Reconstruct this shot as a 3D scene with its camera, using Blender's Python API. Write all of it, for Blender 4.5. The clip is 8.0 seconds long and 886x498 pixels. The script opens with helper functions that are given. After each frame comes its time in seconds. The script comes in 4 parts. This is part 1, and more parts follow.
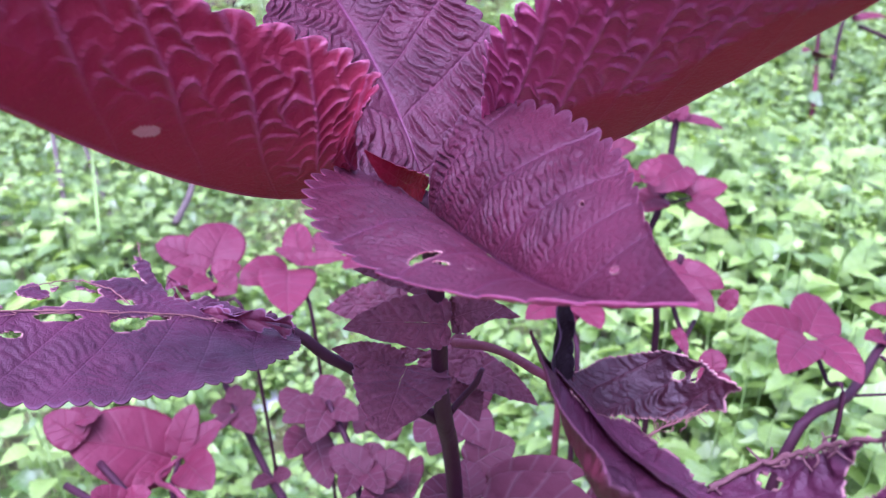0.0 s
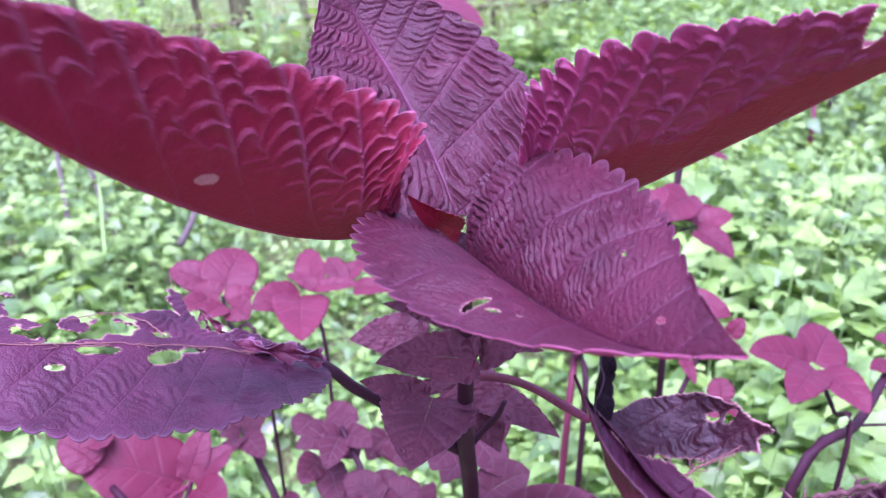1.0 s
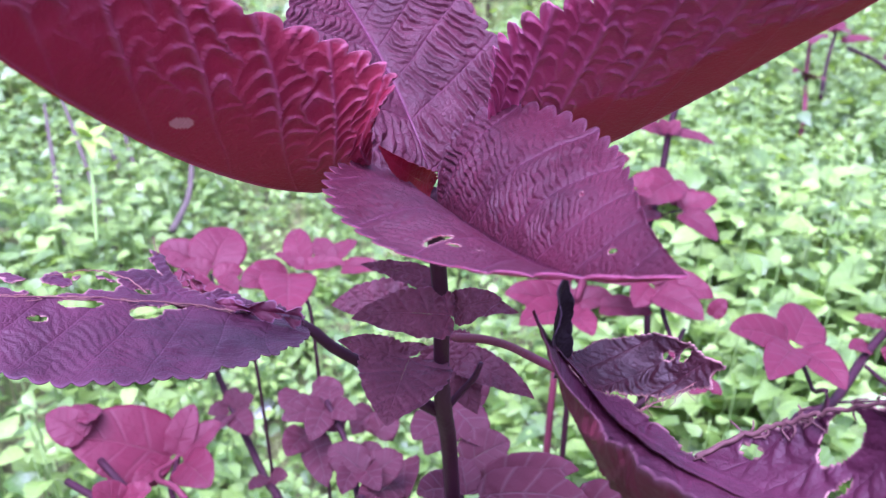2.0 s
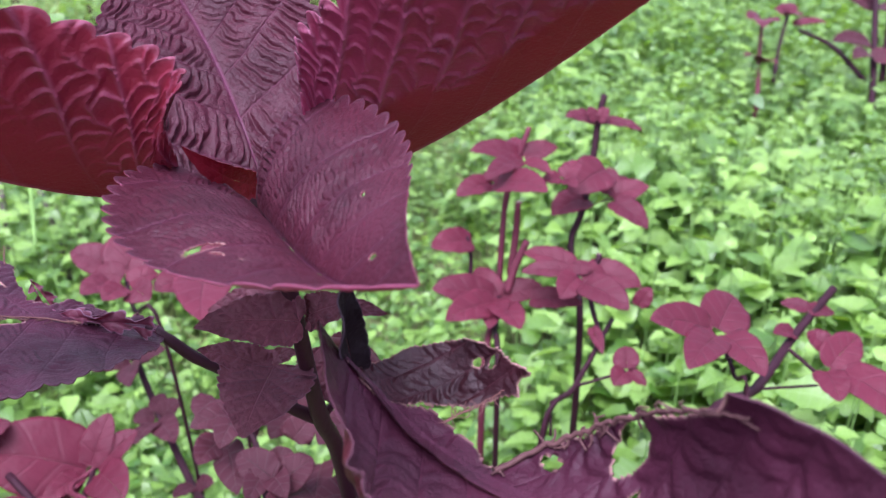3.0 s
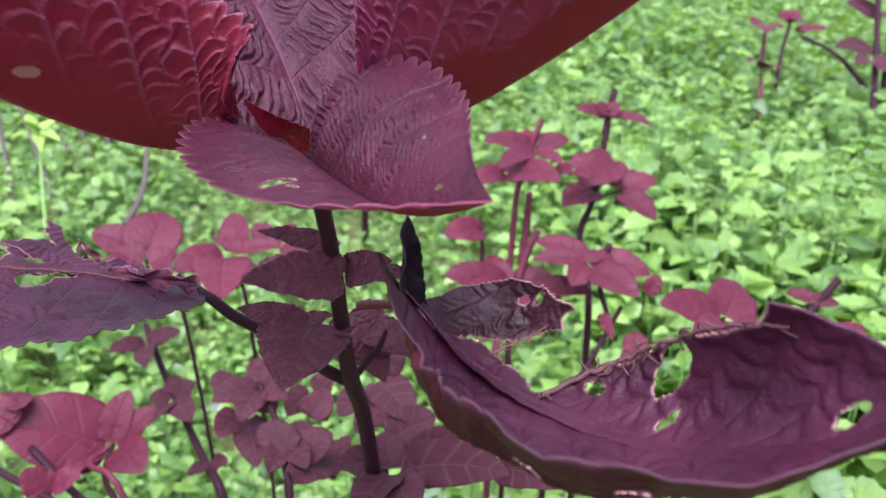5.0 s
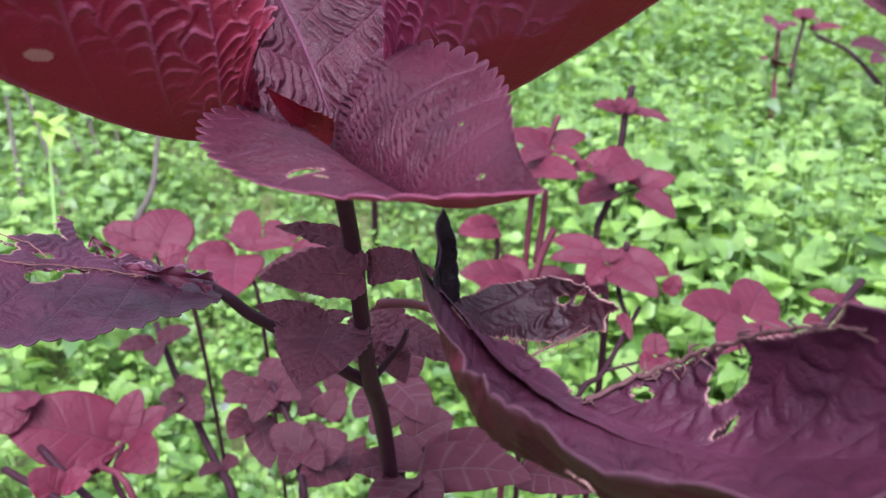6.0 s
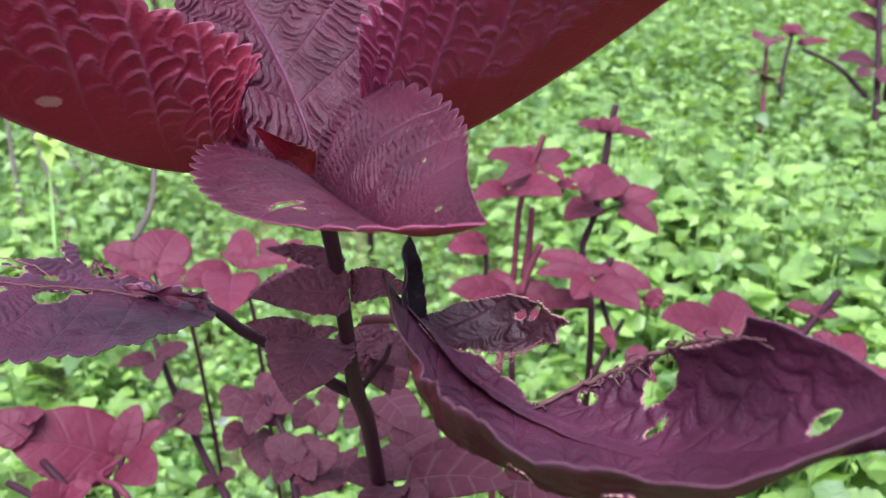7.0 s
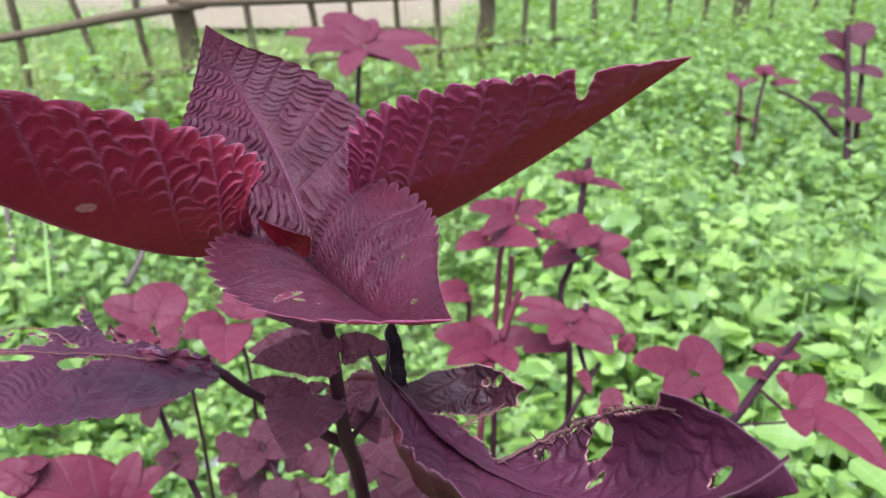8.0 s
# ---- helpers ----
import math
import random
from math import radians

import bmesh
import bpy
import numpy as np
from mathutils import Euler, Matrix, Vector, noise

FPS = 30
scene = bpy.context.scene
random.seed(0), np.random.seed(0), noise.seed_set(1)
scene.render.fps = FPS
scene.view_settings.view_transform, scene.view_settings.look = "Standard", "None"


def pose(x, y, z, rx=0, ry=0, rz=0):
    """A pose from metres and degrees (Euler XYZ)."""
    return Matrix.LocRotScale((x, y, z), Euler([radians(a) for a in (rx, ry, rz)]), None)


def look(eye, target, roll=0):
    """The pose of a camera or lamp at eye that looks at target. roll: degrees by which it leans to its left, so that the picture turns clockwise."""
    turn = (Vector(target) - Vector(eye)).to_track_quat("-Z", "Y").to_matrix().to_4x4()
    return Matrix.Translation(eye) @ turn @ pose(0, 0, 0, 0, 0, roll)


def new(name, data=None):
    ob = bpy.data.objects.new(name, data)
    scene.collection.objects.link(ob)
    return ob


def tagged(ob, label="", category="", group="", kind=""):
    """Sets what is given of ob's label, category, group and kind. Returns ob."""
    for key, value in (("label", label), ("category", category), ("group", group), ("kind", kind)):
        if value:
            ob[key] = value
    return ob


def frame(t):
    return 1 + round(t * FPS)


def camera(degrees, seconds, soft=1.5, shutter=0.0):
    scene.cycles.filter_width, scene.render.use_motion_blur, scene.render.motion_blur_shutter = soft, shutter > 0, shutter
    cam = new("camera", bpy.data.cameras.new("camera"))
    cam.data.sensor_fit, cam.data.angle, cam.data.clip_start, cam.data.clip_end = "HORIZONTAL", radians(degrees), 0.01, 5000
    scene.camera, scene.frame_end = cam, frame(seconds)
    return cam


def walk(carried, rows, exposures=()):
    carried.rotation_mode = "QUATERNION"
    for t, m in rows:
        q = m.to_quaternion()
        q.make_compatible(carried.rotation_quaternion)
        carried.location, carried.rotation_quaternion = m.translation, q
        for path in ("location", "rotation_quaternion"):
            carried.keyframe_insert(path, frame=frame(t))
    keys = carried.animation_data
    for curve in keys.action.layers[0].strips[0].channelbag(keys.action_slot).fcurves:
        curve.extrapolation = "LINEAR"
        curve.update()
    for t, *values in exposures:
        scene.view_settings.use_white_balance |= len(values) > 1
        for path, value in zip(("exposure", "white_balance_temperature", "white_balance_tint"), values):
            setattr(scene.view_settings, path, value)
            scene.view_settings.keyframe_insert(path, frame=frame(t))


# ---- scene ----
cam = camera(58.0, 8.0, 1.2)
PATH = [
    (0.0, (0.0125, 0.0094, 0.9510), (-0.0156, 0.8929, 0.4835), -0.78),
    (0.5, (0.0025, 0.0108, 0.9520), (-0.0281, 0.8962, 0.4882), -0.15),
    (1.0, (-0.0000, 0.0041, 0.9611), (-0.0236, 0.8990, 0.5154), -0.18),
    (1.2, (-0.0032, 0.0045, 0.9567), (-0.0253, 0.8948, 0.5019), 0.33),
    (2.3, (0.0208, -0.0120, 0.9519), (0.0086, 0.8822, 0.5046), 0.23),
    (2.5, (0.0324, -0.0083, 0.9545), (0.0291, 0.8869, 0.5089), 0.17),
    (3.0, (0.0556, 0.0051, 0.9484), (0.0670, 0.8930, 0.4886), -0.53),
    (3.5, (0.0576, 0.0039, 0.9482), (0.0709, 0.8920, 0.4887), -0.15),
    (4.0, (0.0437, 0.0014, 0.9419), (0.0519, 0.8900, 0.4834), 0.09),
    (4.5, (0.0403, -0.0139, 0.9419), (0.0529, 0.8761, 0.4862), 0.06),
    (4.7, (0.0411, -0.0158, 0.9424), (0.0545, 0.8755, 0.4892), 0.23),
    (5.8, (0.0363, -0.0084, 0.9313), (0.0493, 0.8803, 0.4730), 0.66),
    (6.0, (0.0340, -0.0048, 0.9337), (0.0393, 0.8858, 0.4788), 0.38),
    (6.5, (0.0378, -0.0109, 0.9406), (0.0444, 0.8836, 0.4937), 0.21),
    (7.0, (0.0425, -0.0251, 0.9465), (0.0496, 0.8733, 0.5073), -0.10),
    (7.5, (0.0451, -0.0403, 0.9478), (0.0524, 0.8588, 0.5102), -0.16),
    (8.0, (0.0463, -0.0566, 0.9789), (0.0686, 0.8589, 0.5770), -0.36),
]
# seconds, stops, kelvin, tint
LIGHTING = [(0.0, 2.28, 5000, 64), (1.2, 2.38, 4990, 66), (2.5, 2.25, 5010, 55), (3.0, 1.86, 5430, 30), (4.0, 1.86, 5500, 27), (6.5, 1.94, 5500, 26), (8.0, 1.9, 5550, 26)]
walk(cam, [(t, look(eye, target, roll)) for t, eye, target, roll in PATH], LIGHTING)
cam.data.dof.use_dof = True
cam.data.dof.focus_distance = 0.27
cam.data.dof.aperture_fstop = 19.0

# ---- light: an open, hazy sky ----
world = bpy.data.worlds.new("sky")
scene.world = world
world.use_nodes = True
wn = world.node_tree
sky = wn.nodes.new("ShaderNodeTexSky")
sky.sky_type = "NISHITA"
sky.sun_disc = False
sky.sun_elevation = radians(73)
sky.sun_rotation = radians(207)
sky.air_density, sky.dust_density, sky.ozone_density = 1.2, 4.0, 1.0
haze = wn.nodes.new("ShaderNodeHueSaturation")
haze.inputs["Saturation"].default_value = 0.3
wn.links.new(sky.outputs[0], haze.inputs["Color"])
wn.links.new(haze.outputs[0], wn.nodes["Background"].inputs[0])
wn.nodes["Background"].inputs[1].default_value = 0.13
sun = new("sun", bpy.data.lights.new("sun", "SUN"))
sun.data.energy, sun.data.angle, sun.data.color = 1.7, radians(50), (1.0, 0.96, 0.9)
sun.matrix_world = look((-0.35, -0.45, 3.4), (0, 0.25, 0.8))


# ---- materials ----
class Nodes:
    """A small helper to write node trees in few lines."""

    def __init__(self, name):
        self.mat = bpy.data.materials.new(name)
        self.mat.use_nodes = True
        self.tree = self.mat.node_tree
        self.bsdf = self.tree.nodes["Principled BSDF"]
        self.out = self.tree.nodes["Material Output"]

    def add(self, kind, **sets):
        node = self.tree.nodes.new(kind)
        for key, value in sets.items():
            if key == "op":
                node.operation = value
            elif key == "blend":
                node.blend_type = value
            elif key == "data":
                node.data_type = value
            elif key == "attr":
                node.attribute_name = value
        return node

    def join(self, a, b):
        self.tree.links.new(a, b)

    def put(self, socket, value):
        if isinstance(value, (int, float)):
            socket.default_value = value
        elif isinstance(value, tuple):
            socket.default_value = (*value, 1.0) if len(value) == 3 and socket.type == "RGBA" else value
        else:
            self.join(value, socket)

    def math(self, op, a, b=0.0, clamp=False):
        n = self.add("ShaderNodeMath", op=op)
        n.use_clamp = clamp
        self.put(n.inputs[0], a)
        self.put(n.inputs[1], b)
        return n.outputs[0]

    def mix(self, fac, a, b, blend="MIX"):
        n = self.add("ShaderNodeMix", data="RGBA", blend=blend)
        self.put(n.inputs[0], fac)
        self.put(n.inputs[6], a)
        self.put(n.inputs[7], b)
        return n.outputs[2]

    def noise(self, scale, detail=3.0, rough=0.55, vector=None):
        n = self.add("ShaderNodeTexNoise")
        n.inputs["Scale"].default_value, n.inputs["Detail"].default_value = scale, detail
        n.inputs["Roughness"].default_value = rough
        self.join(vector if vector is not None else self.place(), n.inputs["Vector"])
        return n.outputs["Fac"]

    def voronoi(self, scale, vector=None, feature="DISTANCE_TO_EDGE"):
        n = self.add("ShaderNodeTexVoronoi")
        n.feature = feature
        n.inputs["Scale"].default_value = scale
        self.join(vector if vector is not None else self.place(), n.inputs["Vector"])
        return n.outputs["Distance"]

    def place(self):
        return self.add("ShaderNodeTexCoord").outputs["Object"]

    def ramp(self, fac, *stops):
        n = self.add("ShaderNodeValToRGB")
        while len(n.color_ramp.elements) < len(stops):
            n.color_ramp.elements.new(0.5)
        for e, (pos, col) in zip(n.color_ramp.elements, stops):
            e.position, e.color = pos, (*col, 1.0)
        self.join(fac, n.inputs[0])
        return n.outputs[0]

    def bump(self, height, strength, distance):
        n = self.add("ShaderNodeBump")
        n.inputs["Strength"].default_value, n.inputs["Distance"].default_value = strength, distance
        self.join(height, n.inputs["Height"])
        self.join(n.outputs[0], self.bsdf.inputs["Normal"])
        return n.outputs[0]

    def surface(self, color, rough, spec=0.5):
        self.put(self.bsdf.inputs["Base Color"], color)
        self.put(self.bsdf.inputs["Roughness"], rough)
        self.bsdf.inputs["Specular IOR Level"].default_value = spec
        return self

    def translucent(self, color, amount, normal=None):
        """Lets part of the light through the blade."""
        t = self.add("ShaderNodeBsdfTranslucent")
        self.put(t.inputs[0], color)
        if normal is not None:
            self.join(normal, t.inputs["Normal"])
        m = self.add("ShaderNodeMixShader")
        m.inputs[0].default_value = amount
        self.join(self.bsdf.outputs[0], m.inputs[1])
        self.join(t.outputs[0], m.inputs[2])
        self.join(m.outputs[0], self.out.inputs[0])
        return self


def blade_material(name, dark, light, vein, through_color, through_amount, rough, ridge=0.3, fine=1.0, spec=0.4, sheen=0.025, edge=0.2, relief=0.4, outer_lit=None):
    """A coleus-like blade: crinkled purple skin, paler veins after the blade's own grid, a pale worn rim."""
    k = Nodes(name)
    uv = k.add("ShaderNodeUVMap").outputs[0]
    sep = k.add("ShaderNodeSeparateXYZ")
    k.join(uv, sep.inputs[0])
    t, f = sep.outputs[0], sep.outputs[1]
    wave = k.math("ABSOLUTE", k.math("SUBTRACT", k.math("FRACT", k.math("ADD", t, 0.5)), 0.5))
    lateral = k.math("SUBTRACT", 1.0, k.math("MULTIPLY", wave, 30.0, True), True)
    mid = k.math("SUBTRACT", 1.0, k.math("MULTIPLY", f, 40.0, True), True)
    lines = k.math("MAXIMUM", k.math("MULTIPLY", lateral, 0.55), mid)
    grain = k.noise(900.0, 4.0)
    stain = k.noise(38.0, 3.0, 0.6)
    tiny = k.voronoi(420.0)
    cells = k.voronoi(260.0)
    base = k.mix(k.math("MULTIPLY", k.math("SUBTRACT", stain, 0.3, True), 2.0, True), dark, light)
    base = k.mix(k.math("MULTIPLY", grain, 0.35), base, dark)
    base = k.mix(k.math("MULTIPLY", k.math("MAXIMUM", k.math("MULTIPLY", lateral, 0.05), k.math("MULTIPLY", mid, 0.45)), 1.0), base, vein)
    if outer_lit is not None:
        # the quilted outer part of the underside is more purple than the smooth red part along the midrib: sky light
        # and light let through, put into the colours
        zone = k.add("ShaderNodeAttribute", attr="zone").outputs["Fac"]
        base = k.mix(zone, base, k.mix(k.math("MULTIPLY", stain, 0.7), outer_lit, light))
    raised = k.add("ShaderNodeAttribute", attr="ridge").outputs["Fac"]
    base = k.mix(k.math("MULTIPLY", raised, ridge), base, vein)
    rim = k.add("ShaderNodeAttribute", attr="rim").outputs["Fac"]
    base = k.mix(k.math("MULTIPLY", rim, edge), base, (0.30, 0.18, 0.25))
    worn = k.add("ShaderNodeAttribute", attr="worn").outputs["Fac"]
    base = k.mix(worn, base, (0.28, 0.155, 0.135))
    k.surface(base, k.math("ADD", rough, k.math("MULTIPLY", grain, 0.15)), spec)
    height = k.math("ADD", k.math("MULTIPLY", k.math("MINIMUM", cells, 0.25), 0.3 * fine), k.math("MULTIPLY", k.math("MINIMUM", tiny, 0.2), 0.8))
    height = k.math("SUBTRACT", k.math("ADD", height, k.math("MULTIPLY", grain, 0.5)), k.math("MULTIPLY", lines, 0.6))
    n = k.bump(height, relief, 0.0012)
    k.bsdf.inputs["Sheen Weight"].default_value = sheen
    k.bsdf.inputs["Sheen Roughness"].default_value = 0.45
    k.bsdf.inputs["Sheen Tint"].default_value = (0.85, 0.62, 0.78, 1.0)
    k.translucent(k.mix(0.2, through_color, base), through_amount, n)
    return k.mat


SKIN_TOP = blade_material("leaf_upper_skin", (0.028, 0.0036, 0.0086), (0.060, 0.0081, 0.0183), (0.17, 0.05, 0.10), (0.60, 0.02, 0.03), 0.10, 0.44, 0.14, 1.0, 0.20, 0.010, 0.05, 0.6)
# the last colour holds the sky light on the outer underside
SKIN_UNDER = blade_material("leaf_under_skin", (0.118, 0.0056, 0.0150), (0.162, 0.0088, 0.0215), (0.25, 0.080, 0.14), (0.75, 0.008, 0.014), 0.24, 0.40, 0.42, 1.0, 0.22, 0.012, 0.16, 0.3, (0.168, 0.0270, 0.068))
SKIN_OLD = blade_material("old_leaf_skin", (0.0245, 0.0056, 0.0120), (0.069, 0.0150, 0.0320), (0.08, 0.025, 0.045), (0.2, 0.004, 0.02), 0.10, 0.42, 0.2, 1.0, 0.16, 0.0, 0.1, 0.5)
SKIN_UNDER_OLD = blade_material("old_leaf_under_skin", (0.026, 0.0042, 0.0065), (0.052, 0.0085, 0.0130), (0.10, 0.035, 0.045), (0.3, 0.008, 0.015), 0.08, 0.5, 0.15, 1.0, 0.12, 0.0, 0.12)
SKIN_DUSK = blade_material("shaded_leaf_skin", (0.034, 0.0062, 0.0100), (0.076, 0.0145, 0.0225), (0.15, 0.045, 0.065), (0.45, 0.015, 0.03), 0.16, 0.45, 0.35, 1.0, 0.22, 0.01, 0.15, 0.5)
SKIN_STRIP = blade_material("torn_strip_skin", (0.055, 0.0085, 0.018), (0.125, 0.022, 0.043), (0.25, 0.10, 0.13), (0.5, 0.02, 0.04), 0.2, 0.42, 0.3, 1.0, 0.25, 0.01, 0.5)
SKIN_BLACK = blade_material("dead_leaf_skin", (0.007, 0.0035, 0.0045), (0.017, 0.009, 0.012), (0.03, 0.015, 0.02), (0.02, 0.004, 0.006), 0.04, 0.6, 0.3, 1.5, 0.15, 0.0)
SKIN_DARK = blade_material("shrivelled_leaf_skin", (0.013, 0.0026, 0.0042), (0.040, 0.0082, 0.0125), (0.11, 0.04, 0.055), (0.10, 0.004, 0.01), 0.06, 0.36, 0.3, 1.5, 0.2, 0.0)
SKIN_YOUNG = blade_material("young_leaf_skin_red", (0.095, 0.0032, 0.009), (0.15, 0.006, 0.015), (0.30, 0.04, 0.07), (0.5, 0.004, 0.010), 0.28, 0.45, 0.4, 1.0, 0.2, 0.0)


def far_leaf_material(name, dark, light, through_color, amount, rough, veins=7.0, spec=0.45, show=0.28):
    k = Nodes(name)
    uv = k.add("ShaderNodeUVMap").outputs[0]
    sep = k.add("ShaderNodeSeparateXYZ")
    k.join(uv, sep.inputs[0])
    wave = k.math("ABSOLUTE", k.math("SUBTRACT", k.math("FRACT", k.math("ADD", k.math("MULTIPLY", sep.outputs[0], veins), 0.5)), 0.5))
    lateral = k.math("SUBTRACT", 1.0, k.math("MULTIPLY", wave, 9.0, True), True)
    mid = k.math("SUBTRACT", 1.0, k.math("MULTIPLY", sep.outputs[1], 18.0, True), True)
    lines = k.math("MAXIMUM", k.math("MULTIPLY", lateral, 0.6), mid)
    own = k.add("ShaderNodeObjectInfo").outputs["Random"]
    isle = k.add("ShaderNodeNewGeometry").outputs["Random Per Island"]
    stain = k.noise(60.0, 3.0)
    base = k.mix(k.math("ADD", k.math("MULTIPLY", own, 0.4), k.math("MULTIPLY", isle, 0.6)), dark, light)
    base = k.mix(k.math("MULTIPLY", stain, 0.5), base, dark)
    base = k.mix(k.math("MULTIPLY", lines, show), base, k.mix(0.5, light, (0.5, 0.5, 0.45)))
    k.surface(base, k.math("ADD", rough, k.math("MULTIPLY", stain, 0.15)), spec)
    n = k.bump(k.math("SUBTRACT", k.noise(250.0, 3.0), lines), 0.5, 0.0012)
    k.translucent(k.mix(0.5, through_color, base), amount, n)
    return k.mat


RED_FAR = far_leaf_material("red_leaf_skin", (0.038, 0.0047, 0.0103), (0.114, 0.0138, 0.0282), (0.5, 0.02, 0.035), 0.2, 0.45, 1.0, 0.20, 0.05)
# darker copy of the red skin: shade under the plants put into the colour
RED_SHADE = far_leaf_material("shade_toned_leaf_skin", (0.026, 0.0058, 0.0088), (0.064, 0.0145, 0.0215), (0.4, 0.03, 0.045), 0.12, 0.5, 1.0, 0.14, 0.12)
GREEN = far_leaf_material("weed_leaf_skin", (0.031, 0.098, 0.0065), (0.37, 0.59, 0.098), (0.36, 0.615, 0.02), 0.33, 0.33, 6.0, 0.64, 0.17)
GREEN_YOUNG = far_leaf_material("young_leaf_skin", (0.22, 0.36, 0.05), (0.36, 0.5, 0.08), (0.5, 0.7, 0.05), 0.4, 0.4, 1.0)
GRASS = far_leaf_material("grass_skin", (0.11, 0.18, 0.035), (0.30, 0.32, 0.10), (0.4, 0.5, 0.1), 0.3, 0.5)


def stalk_material(name, dark, light, rough=0.5):
    k = Nodes(name)
    stretch = k.add("ShaderNodeMapping")
    stretch.inputs["Scale"].default_value = (1.0, 1.0, 0.15)
    k.join(k.place(), stretch.inputs[0])
    n = k.noise(300.0, 4.0, 0.6, stretch.outputs[0])
    m = k.noise(40.0, 2.0)
    k.surface(k.mix(k.math("MULTIPLY", k.math("ADD", n, m), 0.55, True), dark, light), rough, 0.1)
    k.bump(n, 0.6, 0.0006)
    return k.mat


STALK = stalk_material("purple_stalk", (0.011, 0.0032, 0.0055), (0.032, 0.009, 0.015), 0.55)
STALK_RED = stalk_material("red_stalk", (0.05, 0.010, 0.017), (0.11, 0.025, 0.037))
STALK_GREEN = stalk_material("green_stalk", (0.09, 0.18, 0.04), (0.19, 0.31, 0.08))
BARK = stalk_material("grey_bark", (0.035, 0.03, 0.024), (0.10, 0.085, 0.065), 0.85)
WOOD = stalk_material("weathered_wood", (0.036, 0.028, 0.016), (0.105, 0.084, 0.050), 0.85)
PITH = stalk_material("cut_pith", (0.30, 0.22, 0.16), (0.5, 0.4, 0.3), 0.8)
TATTER_DARK = stalk_material("dark_bare_vein", (0.022, 0.008, 0.011), (0.13, 0.065, 0.06), 0.6)
TATTER = stalk_material("dry_vein", (0.05, 0.016, 0.02), (0.22, 0.11, 0.09), 0.7)

k = Nodes("soil_and_litter")
g1, g2, g3 = k.noise(3.0, 5.0, 0.65), k.noise(24.0, 5.0, 0.7), k.noise(160.0, 4.0, 0.7)
col = k.ramp(g2, (0.28, (0.05, 0.045, 0.022)), (0.43, (0.12, 0.13, 0.05)), (0.58, (0.21, 0.24, 0.085)), (0.75, (0.36, 0.33, 0.15)))
col = k.mix(k.math("MULTIPLY", g1, 0.55), col, (0.10, 0.15, 0.04))
k.surface(k.mix(k.math("MULTIPLY", g3, 0.5), col, (0.05, 0.045, 0.025)), 0.9, 0.2)
k.bump(k.math("ADD", g2, k.math("MULTIPLY", g3, 0.4)), 0.9, 0.02)
SOIL = k.mat
k = Nodes("pale_sand")
g1, g2 = k.noise(2.0, 4.0, 0.6), k.noise(40.0, 5.0, 0.7)
k.surface(k.mix(k.math("MULTIPLY", g2, 0.6), k.mix(g1, (0.15, 0.130, 0.075), (0.19, 0.165, 0.10)), (0.11, 0.09, 0.055)), 0.9, 0.2)
k.bump(g2, 0.7, 0.01)
SAND = k.mat
k = Nodes("plastic_film")
k.surface(k.mix(k.noise(60.0), (0.62, 0.64, 0.62), (0.45, 0.48, 0.46)), 0.3, 0.5)
PLASTIC = k.mat
k = Nodes("green_plastic_film")
k.surface(k.mix(k.noise(60.0), (0.02, 0.42, 0.22), (0.05, 0.55, 0.32)), 0.3, 0.5)
PLASTIC_GREEN = k.mat


# ---- building helpers ----
def mesh_from(name, verts, faces, mats=(), face_mats=None, uv=None, floats=None, smooth=True):
    """A mesh from arrays made by rule; uv and floats are per vertex."""
    me = bpy.data.meshes.new(name)
    me.from_pydata([tuple(v) for v in verts], [], [tuple(int(i) for i in f) for f in faces])
    for m in mats:
        me.materials.append(m)
    if face_mats is not None:
        me.polygons.foreach_set("material_index", np.asarray(face_mats, np.int32))
    me.polygons.foreach_set("use_smooth", [smooth] * len(me.polygons))
    if uv is not None:
        layer = me.uv_layers.new(name="UVMap")
        idx = np.zeros(len(me.loops), np.int32)
        me.loops.foreach_get("vertex_index", idx)
        layer.data.foreach_set("uv", np.asarray(uv, np.float32)[idx].ravel())
    for key, values in (floats or {}).items():
        me.attributes.new(key, "FLOAT", "POINT").data.foreach_set("value", np.asarray(values, np.float32))
    me.update()
    return me


def part(name, me, parent, label=""):
    ob = new(name, me)
    ob.parent = parent
    return tagged(ob, label) if label else ob


def bezier(P, t):
    t = np.asarray(t, float)[..., None]
    P = np.asarray(P, float)
    return (1 - t) ** 3 * P[0] + 3 * (1 - t) ** 2 * t * P[1] + 3 * (1 - t) * t**2 * P[2] + t**3 * P[3]


def bezier_way(P, t):
    t = np.asarray(t, float)[..., None]
    P = np.asarray(P, float)
    d = (1 - t) ** 2 * (P[1] - P[0]) + 2 * (1 - t) * t * (P[2] - P[1]) + t**2 * (P[3] - P[2])
    return d / np.linalg.norm(d, axis=-1, keepdims=True)


def margin(t, lobe, width, shoulder):
    """The flat outline of half a blade: how far along the midrib (in its lengths) and how far out (metres)."""
    along = 3 * (1 - t) ** 2 * t * -lobe + 3 * (1 - t) * t**2 * shoulder + t**3
    out = (3 * (1 - t) ** 2 * t + 3 * (1 - t) * t**2 * 0.85) * width * 1.44
    return along, out


